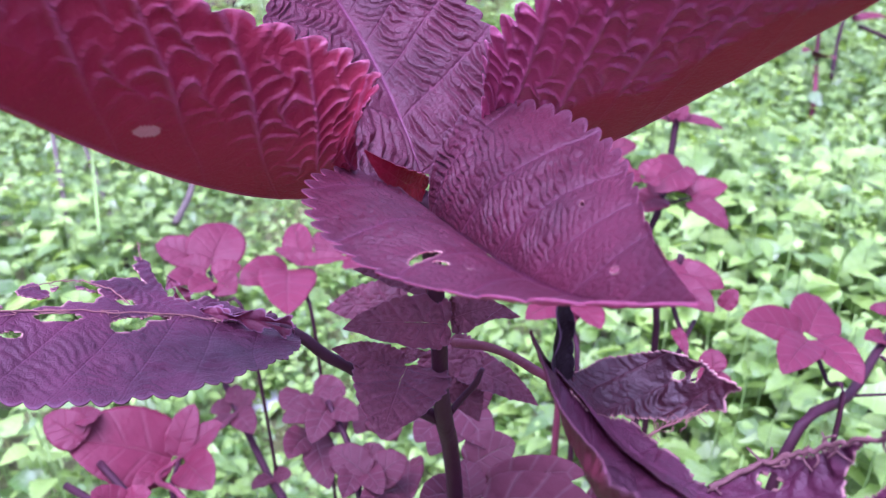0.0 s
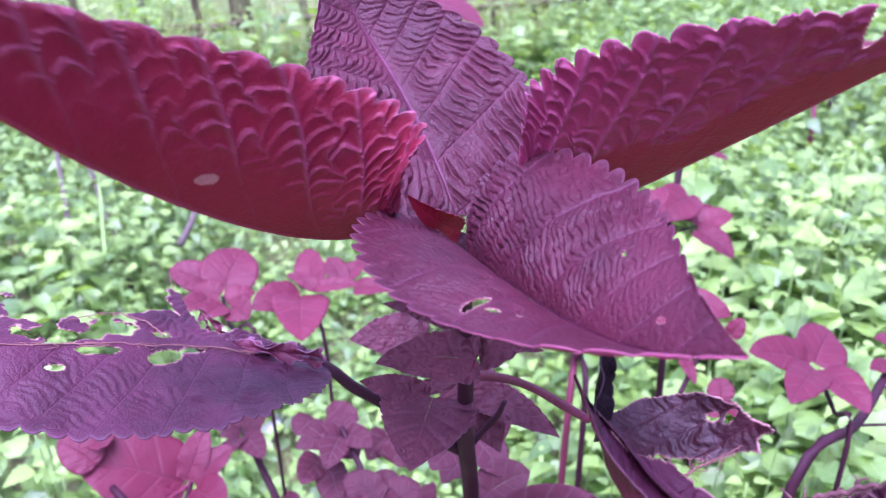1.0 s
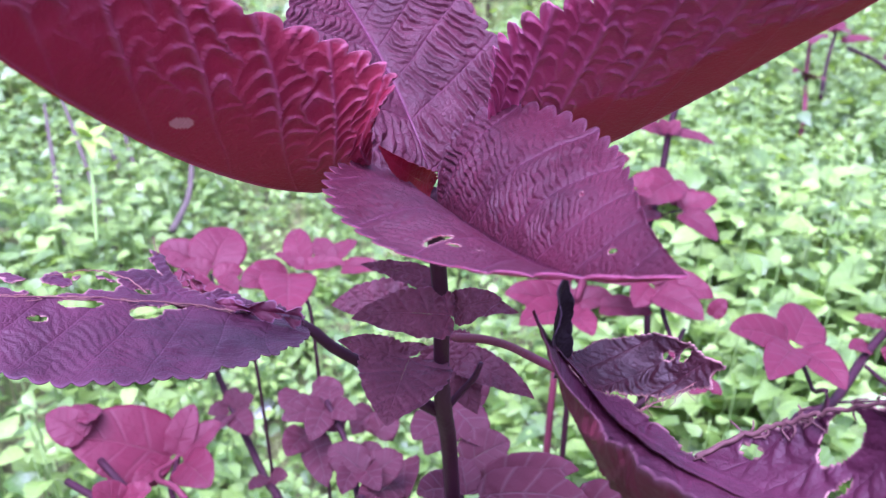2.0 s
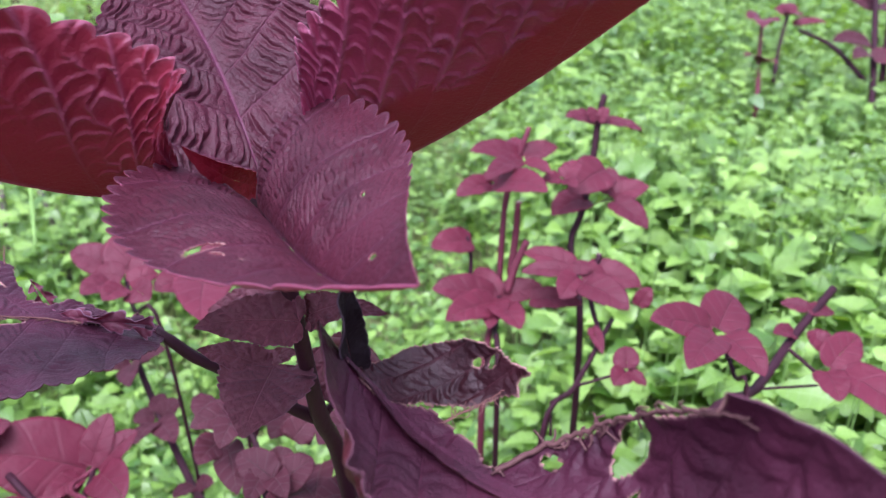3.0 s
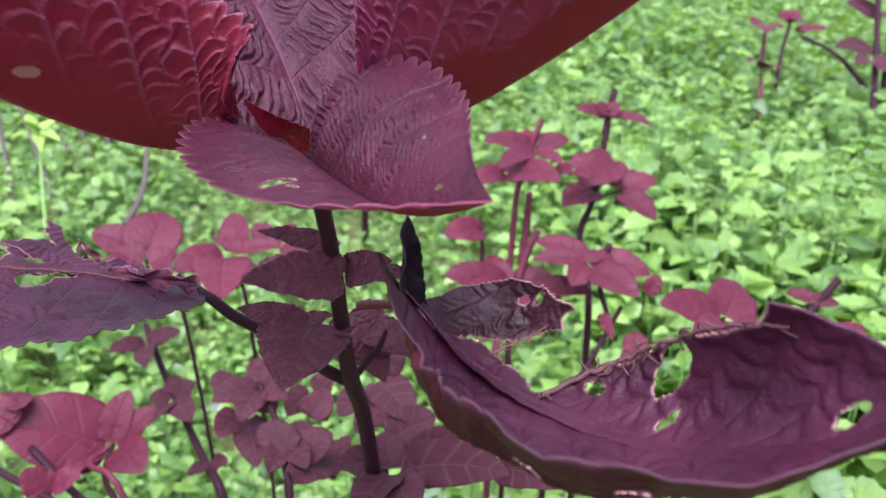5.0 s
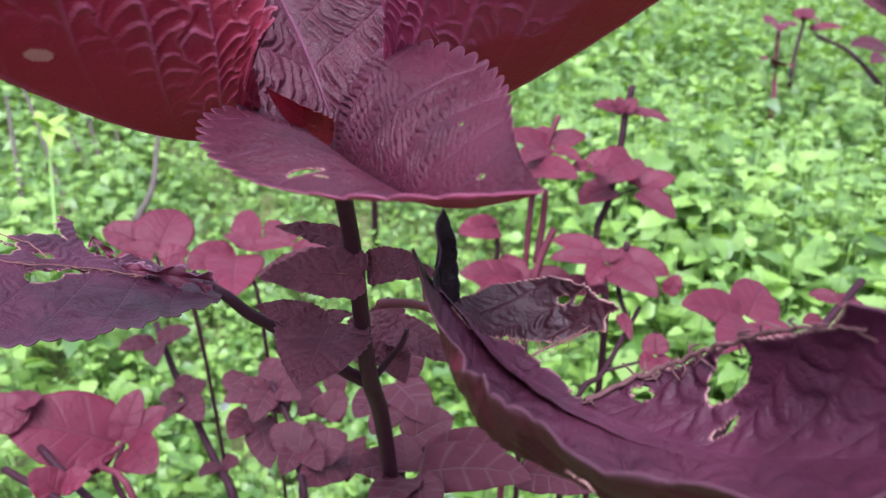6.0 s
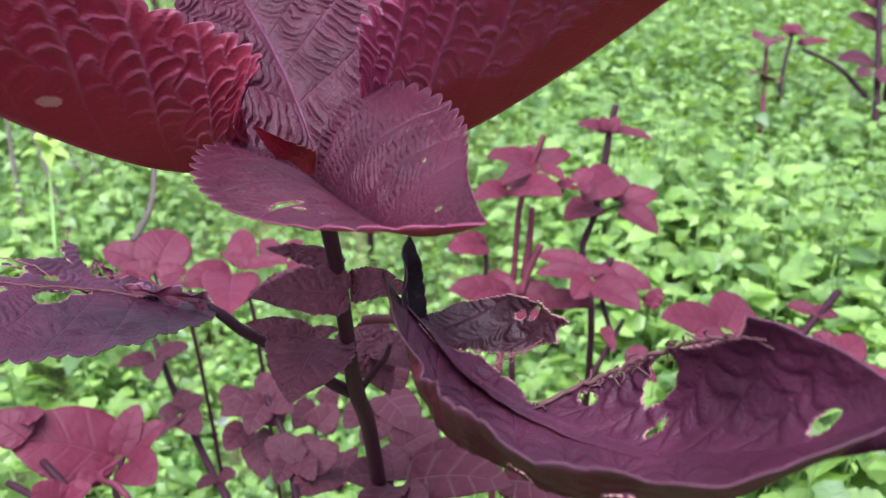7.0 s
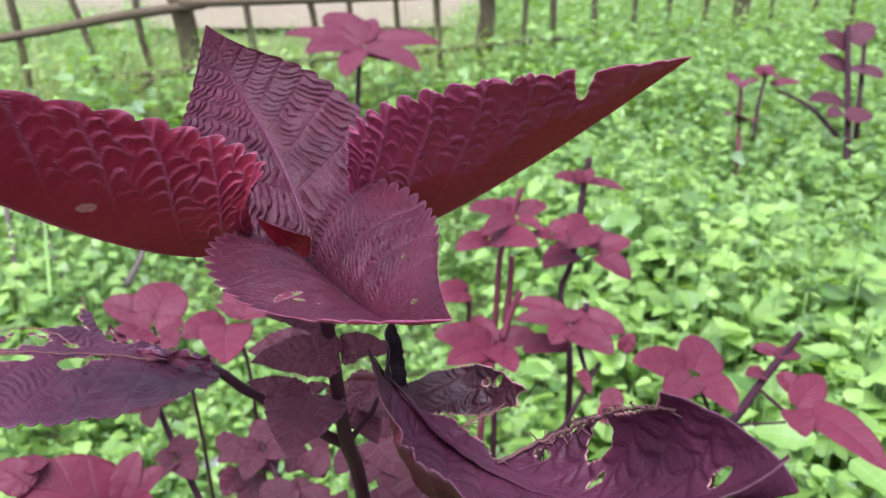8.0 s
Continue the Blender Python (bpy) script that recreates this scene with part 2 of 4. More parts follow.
def bend(P, up, roll, fold, along, out, side):
    """Lays flat places of one half of a blade into space: along the curved midrib, folded up by fold (root, tip, curl)."""
    a = np.minimum(1, 0.5 * (along + np.sqrt(along**2 + 0.01)))
    c, T = bezier(P, a), bezier_way(P, a)
    c = c + T * (along - a)[..., None] * np.linalg.norm(np.asarray(P[3]) - np.asarray(P[0]))
    S = np.cross(T, np.asarray(up, float))
    S /= np.linalg.norm(S, axis=-1, keepdims=True)
    N = np.cross(S, T)
    r = (roll[0] + (roll[1] - roll[0]) * a)[..., None]
    S, N = np.cos(r) * S + np.sin(r) * N, np.cos(r) * N - np.sin(r) * S
    ph, curl = fold[0] + (fold[1] - fold[0]) * a, fold[2] + 1e-6
    x, z = (np.sin(ph + curl * out) - np.sin(ph)) / curl, (np.cos(ph) - np.cos(ph + curl * out)) / curl
    return c + side * S * x[..., None] + N * z[..., None]


def fields(places, scale, seed=0.0):
    """Smooth noise from -1 to 1 at each place."""
    return np.array([noise.noise(Vector((p[0] * scale + seed, p[1] * scale - seed, p[2] * scale))) for p in places])


def blade_mesh(name, P, roll, width, lobe, shoulder, left, right, top=None, under=None, up=(0, 0, 1), nt=150, ns=26, teeth=22, tooth=0.055,
               veins=9, quilt=0.0011, ripple=0.0007, wave=0.0, eaten=None, thick=0.0004, seed=1.0, rows=6.0, columns=2.0, flat_keel=None, folds=False, fray=1.3, fade=(1.35, 1.1, 0.3), curl=0.0, lean=(0.35, 0.85), tone=1.0):
    """A crinkled, scalloped leaf blade of two skins. eaten(side, t, f): under 0 where the blade is gone."""
    t = np.linspace(0, 1, nt + 1)
    halves = []
    for side, fold in ((-1, left), (1, right)):
        f = np.linspace(0, 1, ns + 1)
        tt, ff = np.meshgrid(t, f, indexing="ij")
        along, out = margin(tt, lobe, width, shoulder)
        scallop = np.abs(np.sin(np.pi * teeth * tt + 0.6 * np.sin(9 * tt + seed + side))) ** 0.6 - 0.5
        reach = ff * (1 + tooth * scallop * ff**6 * np.minimum(1, 8 * tt) * np.minimum(1, 8 * (1 - tt)))
        root = tt**1.5
        place = bend(P, up, roll, fold, root + (along - root) * reach, out * reach, side)
        n = np.cross(np.gradient(place, axis=1), np.gradient(place, axis=0)) * side
        n /= np.maximum(np.linalg.norm(n, axis=-1, keepdims=True), 1e-9)
        flat = place.reshape(-1, 3)
        soft = fields(flat, 55.0, seed).reshape(tt.shape)
        fine = fields(flat, 190.0, seed + 3).reshape(tt.shape)
        span = np.linalg.norm(np.asarray(P[3], float) - np.asarray(P[0], float))
        ahead, aside = root + (along - root) * reach, out * reach / span
        slant = lean[0] + lean[1] * np.clip(ahead, 0, 1)
        phase = veins * (1 + ahead - slant * aside + 0.5 * aside**2) + 0.07 * soft
        across = np.stack([(slant * ahead + aside) / np.sqrt(1 + slant**2) * span, (ahead - slant * aside) / np.sqrt(1 + slant**2) * span], -1)
        rib = np.minimum(1, np.abs(np.sin(np.pi * phase)) * 2.2)
        lift = np.clip(ff * 5, 0, 1) if flat_keel is None else np.clip((ff + 0.10 * soft + 0.06 * np.sin(np.pi * phase) - flat_keel[0]) / (flat_keel[1] - flat_keel[0]), 0.05, 1)
        if folds:
            # short wrinkles that run from one side vein to the next, uneven in depth
            strip = np.floor(phase)
            patchy = fields(flat, 30.0, seed + 9).reshape(tt.shape)
            v, w = across[..., 0] * rows, across[..., 1] * rows
            lay = np.stack([v * 0.4, w * 0.4, strip * 3.7], -1).reshape(-1, 3)
            u = v + 0.6 * np.sin(np.pi * (phase - strip)) + strip * 0.37 + (fray * fields(lay, 1.0, seed + side) + 0.35 * fields(lay, 2.6, seed)).reshape(tt.shape)
            s = u - np.floor(u)
            crease = np.where(s < 0.25, s / 0.25, 1 - (np.maximum(0, s - 0.25) / 0.75) ** 2)
            crease = 1 - (1 - crease) * np.clip(0.75 + 1.3 * fields(lay, 0.9, seed + 4), 0.1, 1).reshape(tt.shape)
            depth = np.clip(0.8 + 0.8 * patchy, 0.3, 1.3) * np.clip(fade[0] - fade[1] * ahead, fade[2], 1)
            h = quilt * lift * np.clip((1 - ff) / 0.12, 0.25, 1) * ((crease - 0.8) * depth * (0.3 + 0.7 * rib) + 0.25 * (rib - 1))
            ridge = np.clip(0.7 - 3.2 * rib, 0, 1) * np.minimum(1, lift + 0.15)
        else:
            # side veins and arched cross veins stand out below; between them scale-like cells, each lifted towards the margin
            strip = np.floor(phase)
            w = phase - strip
            way = across[..., 0] * rows
            lay = np.stack([way * 0.45, w * 1.6, strip * 3.7], -1).reshape(-1, 3)
            drift, jitter = fields(lay, 1.0, seed + 5 * side).reshape(tt.shape), fields(lay, 2.3, seed + 2).reshape(tt.shape)
            split = 0.5 + 0.22 * jitter + 0.1 * np.sin(2.1 * way + strip)
            outer_half = w > split
            c = np.where(outer_half, (w - split) / np.maximum(1 - split, 0.1), w / np.maximum(split, 0.1))
            v = way - 1.7 * c * (1 - c) + np.where(outer_half, 0.53, 0.0) + strip * 0.37 + 0.75 * drift
            s = v - np.floor(v)
            step = span / veins / np.sqrt(1 + slant**2)
            to_side = np.minimum(c, 1 - c) * step * 0.5
            to_cross = np.minimum(s, 1 - s) / rows
            main_vein = np.exp(-((np.minimum(w, 1 - w) * step / 0.0007) ** 2))
            side_vein, cross_vein = np.exp(-((to_side / 0.0005) ** 2)), np.exp(-((to_cross / 0.00045) ** 2))
            uneven = np.clip(0.75 + 1.1 * fields(lay, 1.6, seed + 8).reshape(tt.shape), 0.2, 1.2)
            small = np.exp(-((np.abs(np.sin(np.pi * (c * 2 + 0.4 * s + 0.5 * jitter))) / 0.12) ** 2)) * np.clip(2.0 * drift, 0, 1)
            h = -quilt * lift * (0.8 * (s**1.4 - 0.45) * uneven - 0.25 * np.sin(np.pi * c) * np.sin(np.pi * s) + 0.4 * np.maximum(side_vein * uneven, cross_vein * uneven) + 0.15 * small) - quilt * (0.12 + 0.55 * lift) * main_vein
            # pale vein colour, plus light caught on each cell's margin-side edge, as colour
            ridge = np.clip(np.maximum.reduce([(0.06 + 0.75 * lift) * main_vein, 0.7 * lift * side_vein * uneven, lift * uneven * np.clip(1.6 * s - 0.9, 0, 1) ** 2, 0.7 * lift * cross_vein * uneven, 0.3 * lift * small]), 0, 1)
        h += ripple * fine + wave * soft + 0.9 * wave * np.sin(2 * np.pi * teeth * 0.31 * tt + seed) * ff**2
        h *= np.minimum(1, 1.3 * np.sin(np.pi * np.clip(tt, 0.02, 0.98)) ** 0.5 + 0.1)
        h += curl * (0.4 + scallop) * np.clip((ff - 0.9) / 0.1, 0, 1) ** 2 * np.minimum(1, 8 * tt) * np.minimum(1, 8 * (1 - tt))
        place = place + n * h[..., None]
        hold = np.ones(tt.shape) if eaten is None else eaten(side, tt, ff, soft, fine)
        rim = np.clip((ff - 0.962) / 0.03, 0, 1)
        halves.append((side, place, n, tt, ff, hold, rim, phase, ridge, lift))
    verts, norms, uv, rims, worn, ridges, zones, faces, count = [], [], [], [], [], [], [], [], 0
    for side, place, n, tt, ff, hold, rim, phase, ridge, lift in halves:
        verts.append(place.reshape(-1, 3)), norms.append(n.reshape(-1, 3))
        uv.append(np.stack([phase.ravel(), ff.ravel()], 1)), rims.append(rim.ravel()), ridges.append(ridge.ravel()), zones.append(tone * lift.ravel())
        worn.append(np.clip(1 - hold.ravel() / 0.006, 0, 1))
        i, j = np.meshgrid(np.arange(nt), np.arange(ns), indexing="ij")
        a = count + i * (ns + 1) + j
        quad = np.stack([a, a + 1, a + ns + 2, a + ns + 1], -1)
        if side > 0:
            quad = quad[..., ::-1]
        keep = (hold[:-1, :-1] + hold[1:, 1:] + hold[1:, :-1] + hold[:-1, 1:]) > 0
        faces.append(quad[keep][:, ::-1])
        count += place.shape[0] * place.shape[1]
    verts, norms, uv = np.concatenate(verts), np.concatenate(norms), np.concatenate(uv)
    rims, worn, ridges, zones, faces = (np.concatenate(v) for v in (rims, worn, ridges, zones, faces))
    total = len(verts)
    edges = np.concatenate([faces[:, [0, 1]], faces[:, [1, 2]], faces[:, [2, 3]], faces[:, [3, 0]]])
    key = np.sort(edges, 1)
    _, where, seen = np.unique(key[:, 0] * total + key[:, 1], return_index=True, return_counts=True)
    border = edges[where[seen == 1]]
    border = border[(uv[border[:, 0], 1] > 0) | (uv[border[:, 1], 1] > 0)]
    wall = np.stack([border[:, 1], border[:, 0], border[:, 0] + total, border[:, 1] + total], 1)
    allf = np.concatenate([faces, faces[:, ::-1] + total, wall])
    used = np.unique(allf)
    re = np.zeros(2 * total, int)
    re[used] = np.arange(len(used))
    twice = lambda v: np.concatenate([v, v])[used]
    shape = np.concatenate([verts, verts - norms * thick])[used]
    kinds = [0] * len(faces) + [1] * (len(faces) + len(wall))
    return mesh_from(name, shape, re[allf], (top or SKIN_TOP, under or SKIN_UNDER), kinds, twice(uv), {"rim": twice(rims), "worn": twice(worn), "ridge": twice(ridges), "zone": twice(zones)})


def tube_mesh(name, places, radii, mat, sides=8, cap=None):
    """A round stalk along places, smoothly joined, with closed ends."""
    places = np.asarray(places, float)
    n = len(places)
    if n > 2:
        q = np.linspace(0, n - 1, (n - 1) * 5 + 1)
        pad = np.concatenate([2 * places[:1] - places[1:2], places, 2 * places[-1:] - places[-2:-1]])
        i = np.minimum(q.astype(int), n - 2)
        u = (q - i)[:, None]
        p0, p1, p2, p3 = pad[i], pad[i + 1], pad[i + 2], pad[i + 3]
        fine = 0.5 * (2 * p1 + (p2 - p0) * u + (2 * p0 - 5 * p1 + 4 * p2 - p3) * u**2 + (3 * p1 - p0 - 3 * p2 + p3) * u**3)
        radii = np.interp(q, np.arange(n), radii if np.ndim(radii) else [radii] * n)
        places = fine
    else:
        radii = np.asarray(radii if np.ndim(radii) else [radii] * n, float)
    way = np.gradient(places, axis=0)
    way /= np.maximum(np.linalg.norm(way, axis=1, keepdims=True), 1e-9)
    ref = np.array([0.3, 0.9, 0.1])
    s = np.cross(way, ref)
    s /= np.linalg.norm(s, axis=1, keepdims=True)
    v = np.cross(way, s)
    ang = np.linspace(0, 2 * np.pi, sides, endpoint=False)
    ring = np.cos(ang)[None, :, None] * s[:, None] + np.sin(ang)[None, :, None] * v[:, None]
    ring = places[:, None] + ring * radii[:, None, None]
    m = len(places)
    faces = [(i * sides + j, i * sides + (j + 1) % sides, (i + 1) * sides + (j + 1) % sides, (i + 1) * sides + j) for i in range(m - 1) for j in range(sides)]
    faces.append(tuple(range(sides))[::-1])
    faces.append(tuple((m - 1) * sides + j for j in range(sides)))
    kinds = [0] * (len(faces) - 1) + [1 if cap else 0]
    return mesh_from(name, ring.reshape(-1, 3), faces, (mat, cap) if cap else (mat,), kinds)


def simple_blade(base, tip, width, mat, sag=0.12, lobe=0.12, shoulder=0.5, cup=0.25, teeth=9, tooth=0.07, nt=20, ns=4, tilt=0.0, wave=0.0012, seed=0.0, up=None, wrinkles=8.0, quilt=0.011, curl=0.0, net=False):
    """A smaller, further leaf between two places, with its midrib sagging and its halves cupped."""
    base, tip = np.asarray(base, float), np.asarray(tip, float)
    length = np.linalg.norm(tip - base)
    lift = np.array([0, 0, sag * length])
    P = [base, base + (tip - base) * 0.33 + lift * 0.8, base + (tip - base) * 0.7 + lift, tip]
    side = np.cross(tip - base, (0, 0, 1))
    up = up or ((0, 0, 1) if np.linalg.norm(side) > 0.35 * length else (0, -1, 0.5))
    return blade_mesh("leaf", P, (tilt, tilt), width, lobe, shoulder, (cup, cup * 0.6, -4.0), (cup, cup * 0.6, -4.0), mat, mat, up, nt, ns, teeth, tooth,
                      5, quilt * length, 0.0002, wave, None, 0.0003, seed, wrinkles / length, folds=not net, fray=0.8, fade=(1.3, 0.8, 0.4), curl=curl)


def plant(name, label, category, group=""):
    return tagged(new(name), label, category, group)


# ---- ground ----
gx = np.concatenate([np.linspace(-60, -3, 12), np.linspace(-2.6, 4, 60), np.linspace(4.6, 60, 12)])
gy = np.concatenate([np.linspace(-60, -1, 12), np.linspace(-0.6, 5.2, 54), np.linspace(5.6, 60, 14)])
gverts = [(x, y, 0.05 * noise.noise(Vector((x * 0.8, y * 0.8, 0))) + 0.015 * noise.noise(Vector((x * 6, y * 6, 3)))) for x in gx for y in gy]
gfaces = [(i * len(gy) + j, (i + 1) * len(gy) + j, (i + 1) * len(gy) + j + 1, i * len(gy) + j + 1) for i in range(len(gx) - 1) for j in range(len(gy) - 1)]
tagged(new("ground", mesh_from("ground", gverts, gfaces, (SOIL,))), "damp soil with moss, dry grass and leaf litter", "ground", kind="structure")


def ground_z(x, y):
    return 0.05 * noise.noise(Vector((x * 0.8, y * 0.8, 0)))


# a bare sandy track behind the fence
rx, ry = np.linspace(-2.9, 2.9, 24), np.linspace(6.3, 16.0, 12)
rverts = [(x * y / 7.0, y + 0.35 * noise.noise(Vector((x * 0.5, 2.0, 0))) if j == 0 else y, 0.075 + 0.02 * noise.noise(Vector((x, y, 5)))) for x in rx for j, y in enumerate(ry)]
rfaces = [(i * len(ry) + j, (i + 1) * len(ry) + j, (i + 1) * len(ry) + j + 1, i * len(ry) + j + 1) for i in range(len(rx) - 1) for j in range(len(ry) - 1)]
tagged(new("road", mesh_from("road", rverts, rfaces, (SAND,))), "pale bare sandy track behind the fence", "track", kind="structure")

# ---- the main plant: a tall red-leaved herb ----
main = plant("red_leaved_plant", "tall crimson-purple herb with large crinkled, partly eaten leaves", "plant")
part("stem", tube_mesh("stem", [(-0.001, 0.243, 0.846), (0.001, 0.259, 0.810), (0.002, 0.268, 0.783), (0.002, 0.286, 0.736), (0.003, 0.296, 0.710), (0.006, 0.325, 0.655), (0.012, 0.36, 0.50), (0.02, 0.38, 0.25), (0.02, 0.385, 0.0)],
     [0.0032, 0.0032, 0.0033, 0.0036, 0.0042, 0.0043, 0.0048, 0.0055, 0.006], STALK, 12), main)


def hole(tt, ff, t0, f0, rt, rf, lean=0.0):
    """Distance-like field of a slanted oval hole."""
    return np.sqrt(((tt - t0 - lean * (ff - f0)) / rt) ** 2 + ((ff - f0) / rf) ** 2) - 1


def eaten_front(side, tt, ff, soft, fine):
    if side > 0:
        hold = 0.2 * hole(tt, ff, 0.64, 0.64, 0.0085, 0.16, 0.19) + 0.012 * fine
        hold = np.minimum(hold, 0.2 * hole(tt, ff, 0.668, 0.60, 0.011, 0.04) + 0.02 * fine)
        return np.minimum(hold, 0.2 * hole(tt, ff, 0.69, 0.49, 0.005, 0.02))
    hold = 0.2 * hole(tt, ff, 0.69, 0.58, 0.006, 0.02) + 0.01 * fine
    return np.minimum(hold, 0.2 * hole(tt, ff, 0.85, 0.34, 0.008, 0.05, 0.1) + 0.01 * fine)


def eaten_right(side, tt, ff, soft, fine):
    if side < 0:
        return 0.62 - tt + 0.03 * fine
    return 0.3 * hole(tt, ff, 0.885, 0.98, 0.012, 0.50, 0.07) + 0.03 * fine


def eaten_left(side, tt, ff, soft, fine):
    return np.full(tt.shape, 1.0) if side > 0 else np.maximum(0.002, 0.2 * hole(tt, ff, 0.644, 0.19, 0.012, 0.045, -0.05) + 0.05 * fine)


part("leaf", blade_mesh("leaf", [(0.0005, 0.2328, 0.8464), (0.0237, 0.1752, 0.8575), (0.0313, 0.1586, 0.8554), (0.0529, 0.1278, 0.8779)], (-0.0639, -0.0789), 0.0445, 0.178, 0.454, (1.4442, 0.7244, -25.81), (0.9585, 0.4364, -20.27),
     SKIN_TOP, SKIN_UNDER, eaten=eaten_front, veins=6, quilt=0.0017, ripple=0.0002, teeth=22, tooth=0.085, rows=430.0, fray=0.9, folds=True, fade=(1.3, 1.75, 0.07), curl=0.0016, ns=112, nt=300), main, "purple crinkled leaf with scalloped rim and small holes")
part("leaf", blade_mesh("leaf", [(0.0114, 0.2483, 0.8437), (0.0517, 0.2677, 0.8448), (0.1042, 0.2383, 0.8950), (0.1269, 0.1829, 0.9354)], (0.204, -0.235), 0.0605, -0.096, 0.722, (0.650, 0.350, 0.0), (0.845, 0.405, 9.0),
     SKIN_TOP, SKIN_UNDER, eaten=eaten_right, veins=5, quilt=0.0011, ripple=0.0001, teeth=19, tooth=0.085, rows=140.0, lean=(2.0, 0.2), flat_keel=(0.33, 0.41), curl=0.001, ns=104, nt=320), main, "crimson folded leaf showing its quilted underside")
# low tone: this darker-facing leaf takes little of the painted sky light
part("leaf", blade_mesh("leaf", [(-0.0303, 0.2397, 0.8491), (-0.0603, 0.2355, 0.8415), (-0.0989, 0.1640, 0.9044), (-0.0733, 0.0929, 0.9510)], (-0.0774, -0.4086), 0.0553, 0.132, 0.383, (0.5665, 0.9667, 5.36), (0.190, 1.425, -12.6),
     SKIN_TOP, SKIN_UNDER, eaten=eaten_left, veins=6, quilt=0.0009, ripple=0.0001, teeth=21, tooth=0.085, rows=150.0, lean=(1.3, 0.4), flat_keel=(0.18, 0.50), tone=0.12, curl=0.001, ns=104, nt=320), main, "crimson folded leaf showing its quilted underside")
part("leaf", blade_mesh("leaf", [(-0.0007, 0.2496, 0.8477), (-0.0226, 0.2937, 0.8944), (-0.0387, 0.3069, 0.8934), (-0.0494, 0.3113, 0.9282)], (0.000, 0.000), 0.0435, 0.132, 0.324, (0.550, 0.200, 1.0), (-0.100, 0.500, 0.4),
     SKIN_TOP, SKIN_UNDER, up=(0, -0.5, 1), veins=8, quilt=0.0025, ripple=0.0002, tooth=0.08, rows=290.0, fray=0.75, folds=True, fade=(1.35, 1.3, 0.12), curl=0.001, ns=100, nt=260), main, "purple upright leaf with deep veins")


def eaten_low_left(side, tt, ff, soft, fine):
    if side < 0:
        hold = 0.2 * hole(tt, ff, 0.59, 0.12, 0.035, 0.08, 0.15) + 0.04 * fine
        hold = np.minimum(hold, 0.2 * hole(tt, ff, 0.53, 0.04, 0.03, 0.035) + 0.04 * fine)
        hold = np.minimum(hold, 0.2 * hole(tt, ff, 0.765, 0.28, 0.014, 0.04) + 0.03 * fine)
        return np.minimum(hold, 0.2 * hole(tt, ff, 0.71, 0.07, 0.04, 0.045) + 0.06 * fine)
    near = 0.26 - ff + 0.12 * fine + 0.08 * np.sin(tt * 21.0) - 0.9 * np.clip(tt - 0.46, 0, 1)
    patch = -0.30 * hole(tt, ff, 0.55, 0.30, 0.085, 0.17, 0.05) + 0.16 * fine + 0.05 * soft
    flag = -0.25 * hole(tt, ff, 0.725, 0.30, 0.03, 0.11) + 0.18 * fine
    tongue = -0.25 * hole(tt, ff, 0.505, 0.62, 0.018, 0.20, -0.05) + 0.18 * fine
    whole = (tt - 0.80) * 2 + 0.12 * fine
    return np.maximum.reduce([near, patch, flag, tongue, whole])


def flap(tt, ff):
    """The shrivelled rest of the far half near its base."""
    low = np.interp(tt, [0.10, 0.22, 0.28, 0.31, 0.365, 0.45], [0.0, 0.05, 0.17, 0.25, 0.30, 0.44])
    high = np.interp(tt, [0.10, 0.17, 0.24, 0.31, 0.38, 0.46], [0.08, 0.35, 0.53, 0.62, 0.61, 0.55])
    return np.minimum.reduce([ff - low, high - ff, tt - 0.08 + 0 * ff, 0.46 - tt + 0 * ff])


def eaten_flap(side, tt, ff, soft, fine):
    hold = flap(tt, ff) + 0.03 * fine
    hold = np.minimum(hold, 0.15 * hole(tt, ff, 0.36, 0.52, 0.010, 0.025) + 0.02 * fine)
    hold = np.minimum(hold, 0.15 * hole(tt, ff, 0.385, 0.55, 0.008, 0.04) + 0.02 * fine)
    return hold if side < 0 else np.full(tt.shape, -1.0)


def eaten_low_right(side, tt, ff, soft, fine):
    if side > 0:
        hold = 0.1 * hole(tt, ff, 0.60, 0.75, 0.02, 0.05) + 0.02 * fine
        return np.minimum(hold, 0.1 * hole(tt, ff, 0.72, 0.7, 0.02, 0.05) + 0.02 * fine)
    edge = np.interp(tt, [0, 0.12, 0.22, 0.28, 0.31, 0.36, 0.405, 0.495, 0.53, 0.66, 0.81, 0.84], [0.1, 0.05, 0.06, 0.16, 0.22, 0.24, 0.22, 0.12, 0.28, 0.49, 0.77, 1.1])
    hold = edge - ff + 0.03 * fine
    hold = np.minimum(hold, 0.25 * hole(tt, ff, 0.685, 0.42, 0.026, 0.14, 0.1) + 0.04 * fine)
    hold = np.minimum(hold, 0.15 * hole(tt, ff, 0.70, 0.20, 0.006, 0.06, 0.15) + 0.02 * fine)
    hold = np.minimum(hold, 0.15 * hole(tt, ff, 0.565, 0.25, 0.018, 0.025) + 0.03 * fine)
    return np.minimum(hold, 0.5 * hole(tt, ff, 0.90, 0.38, 0.010, 0.13, 0.07) + 0.05 * fine)


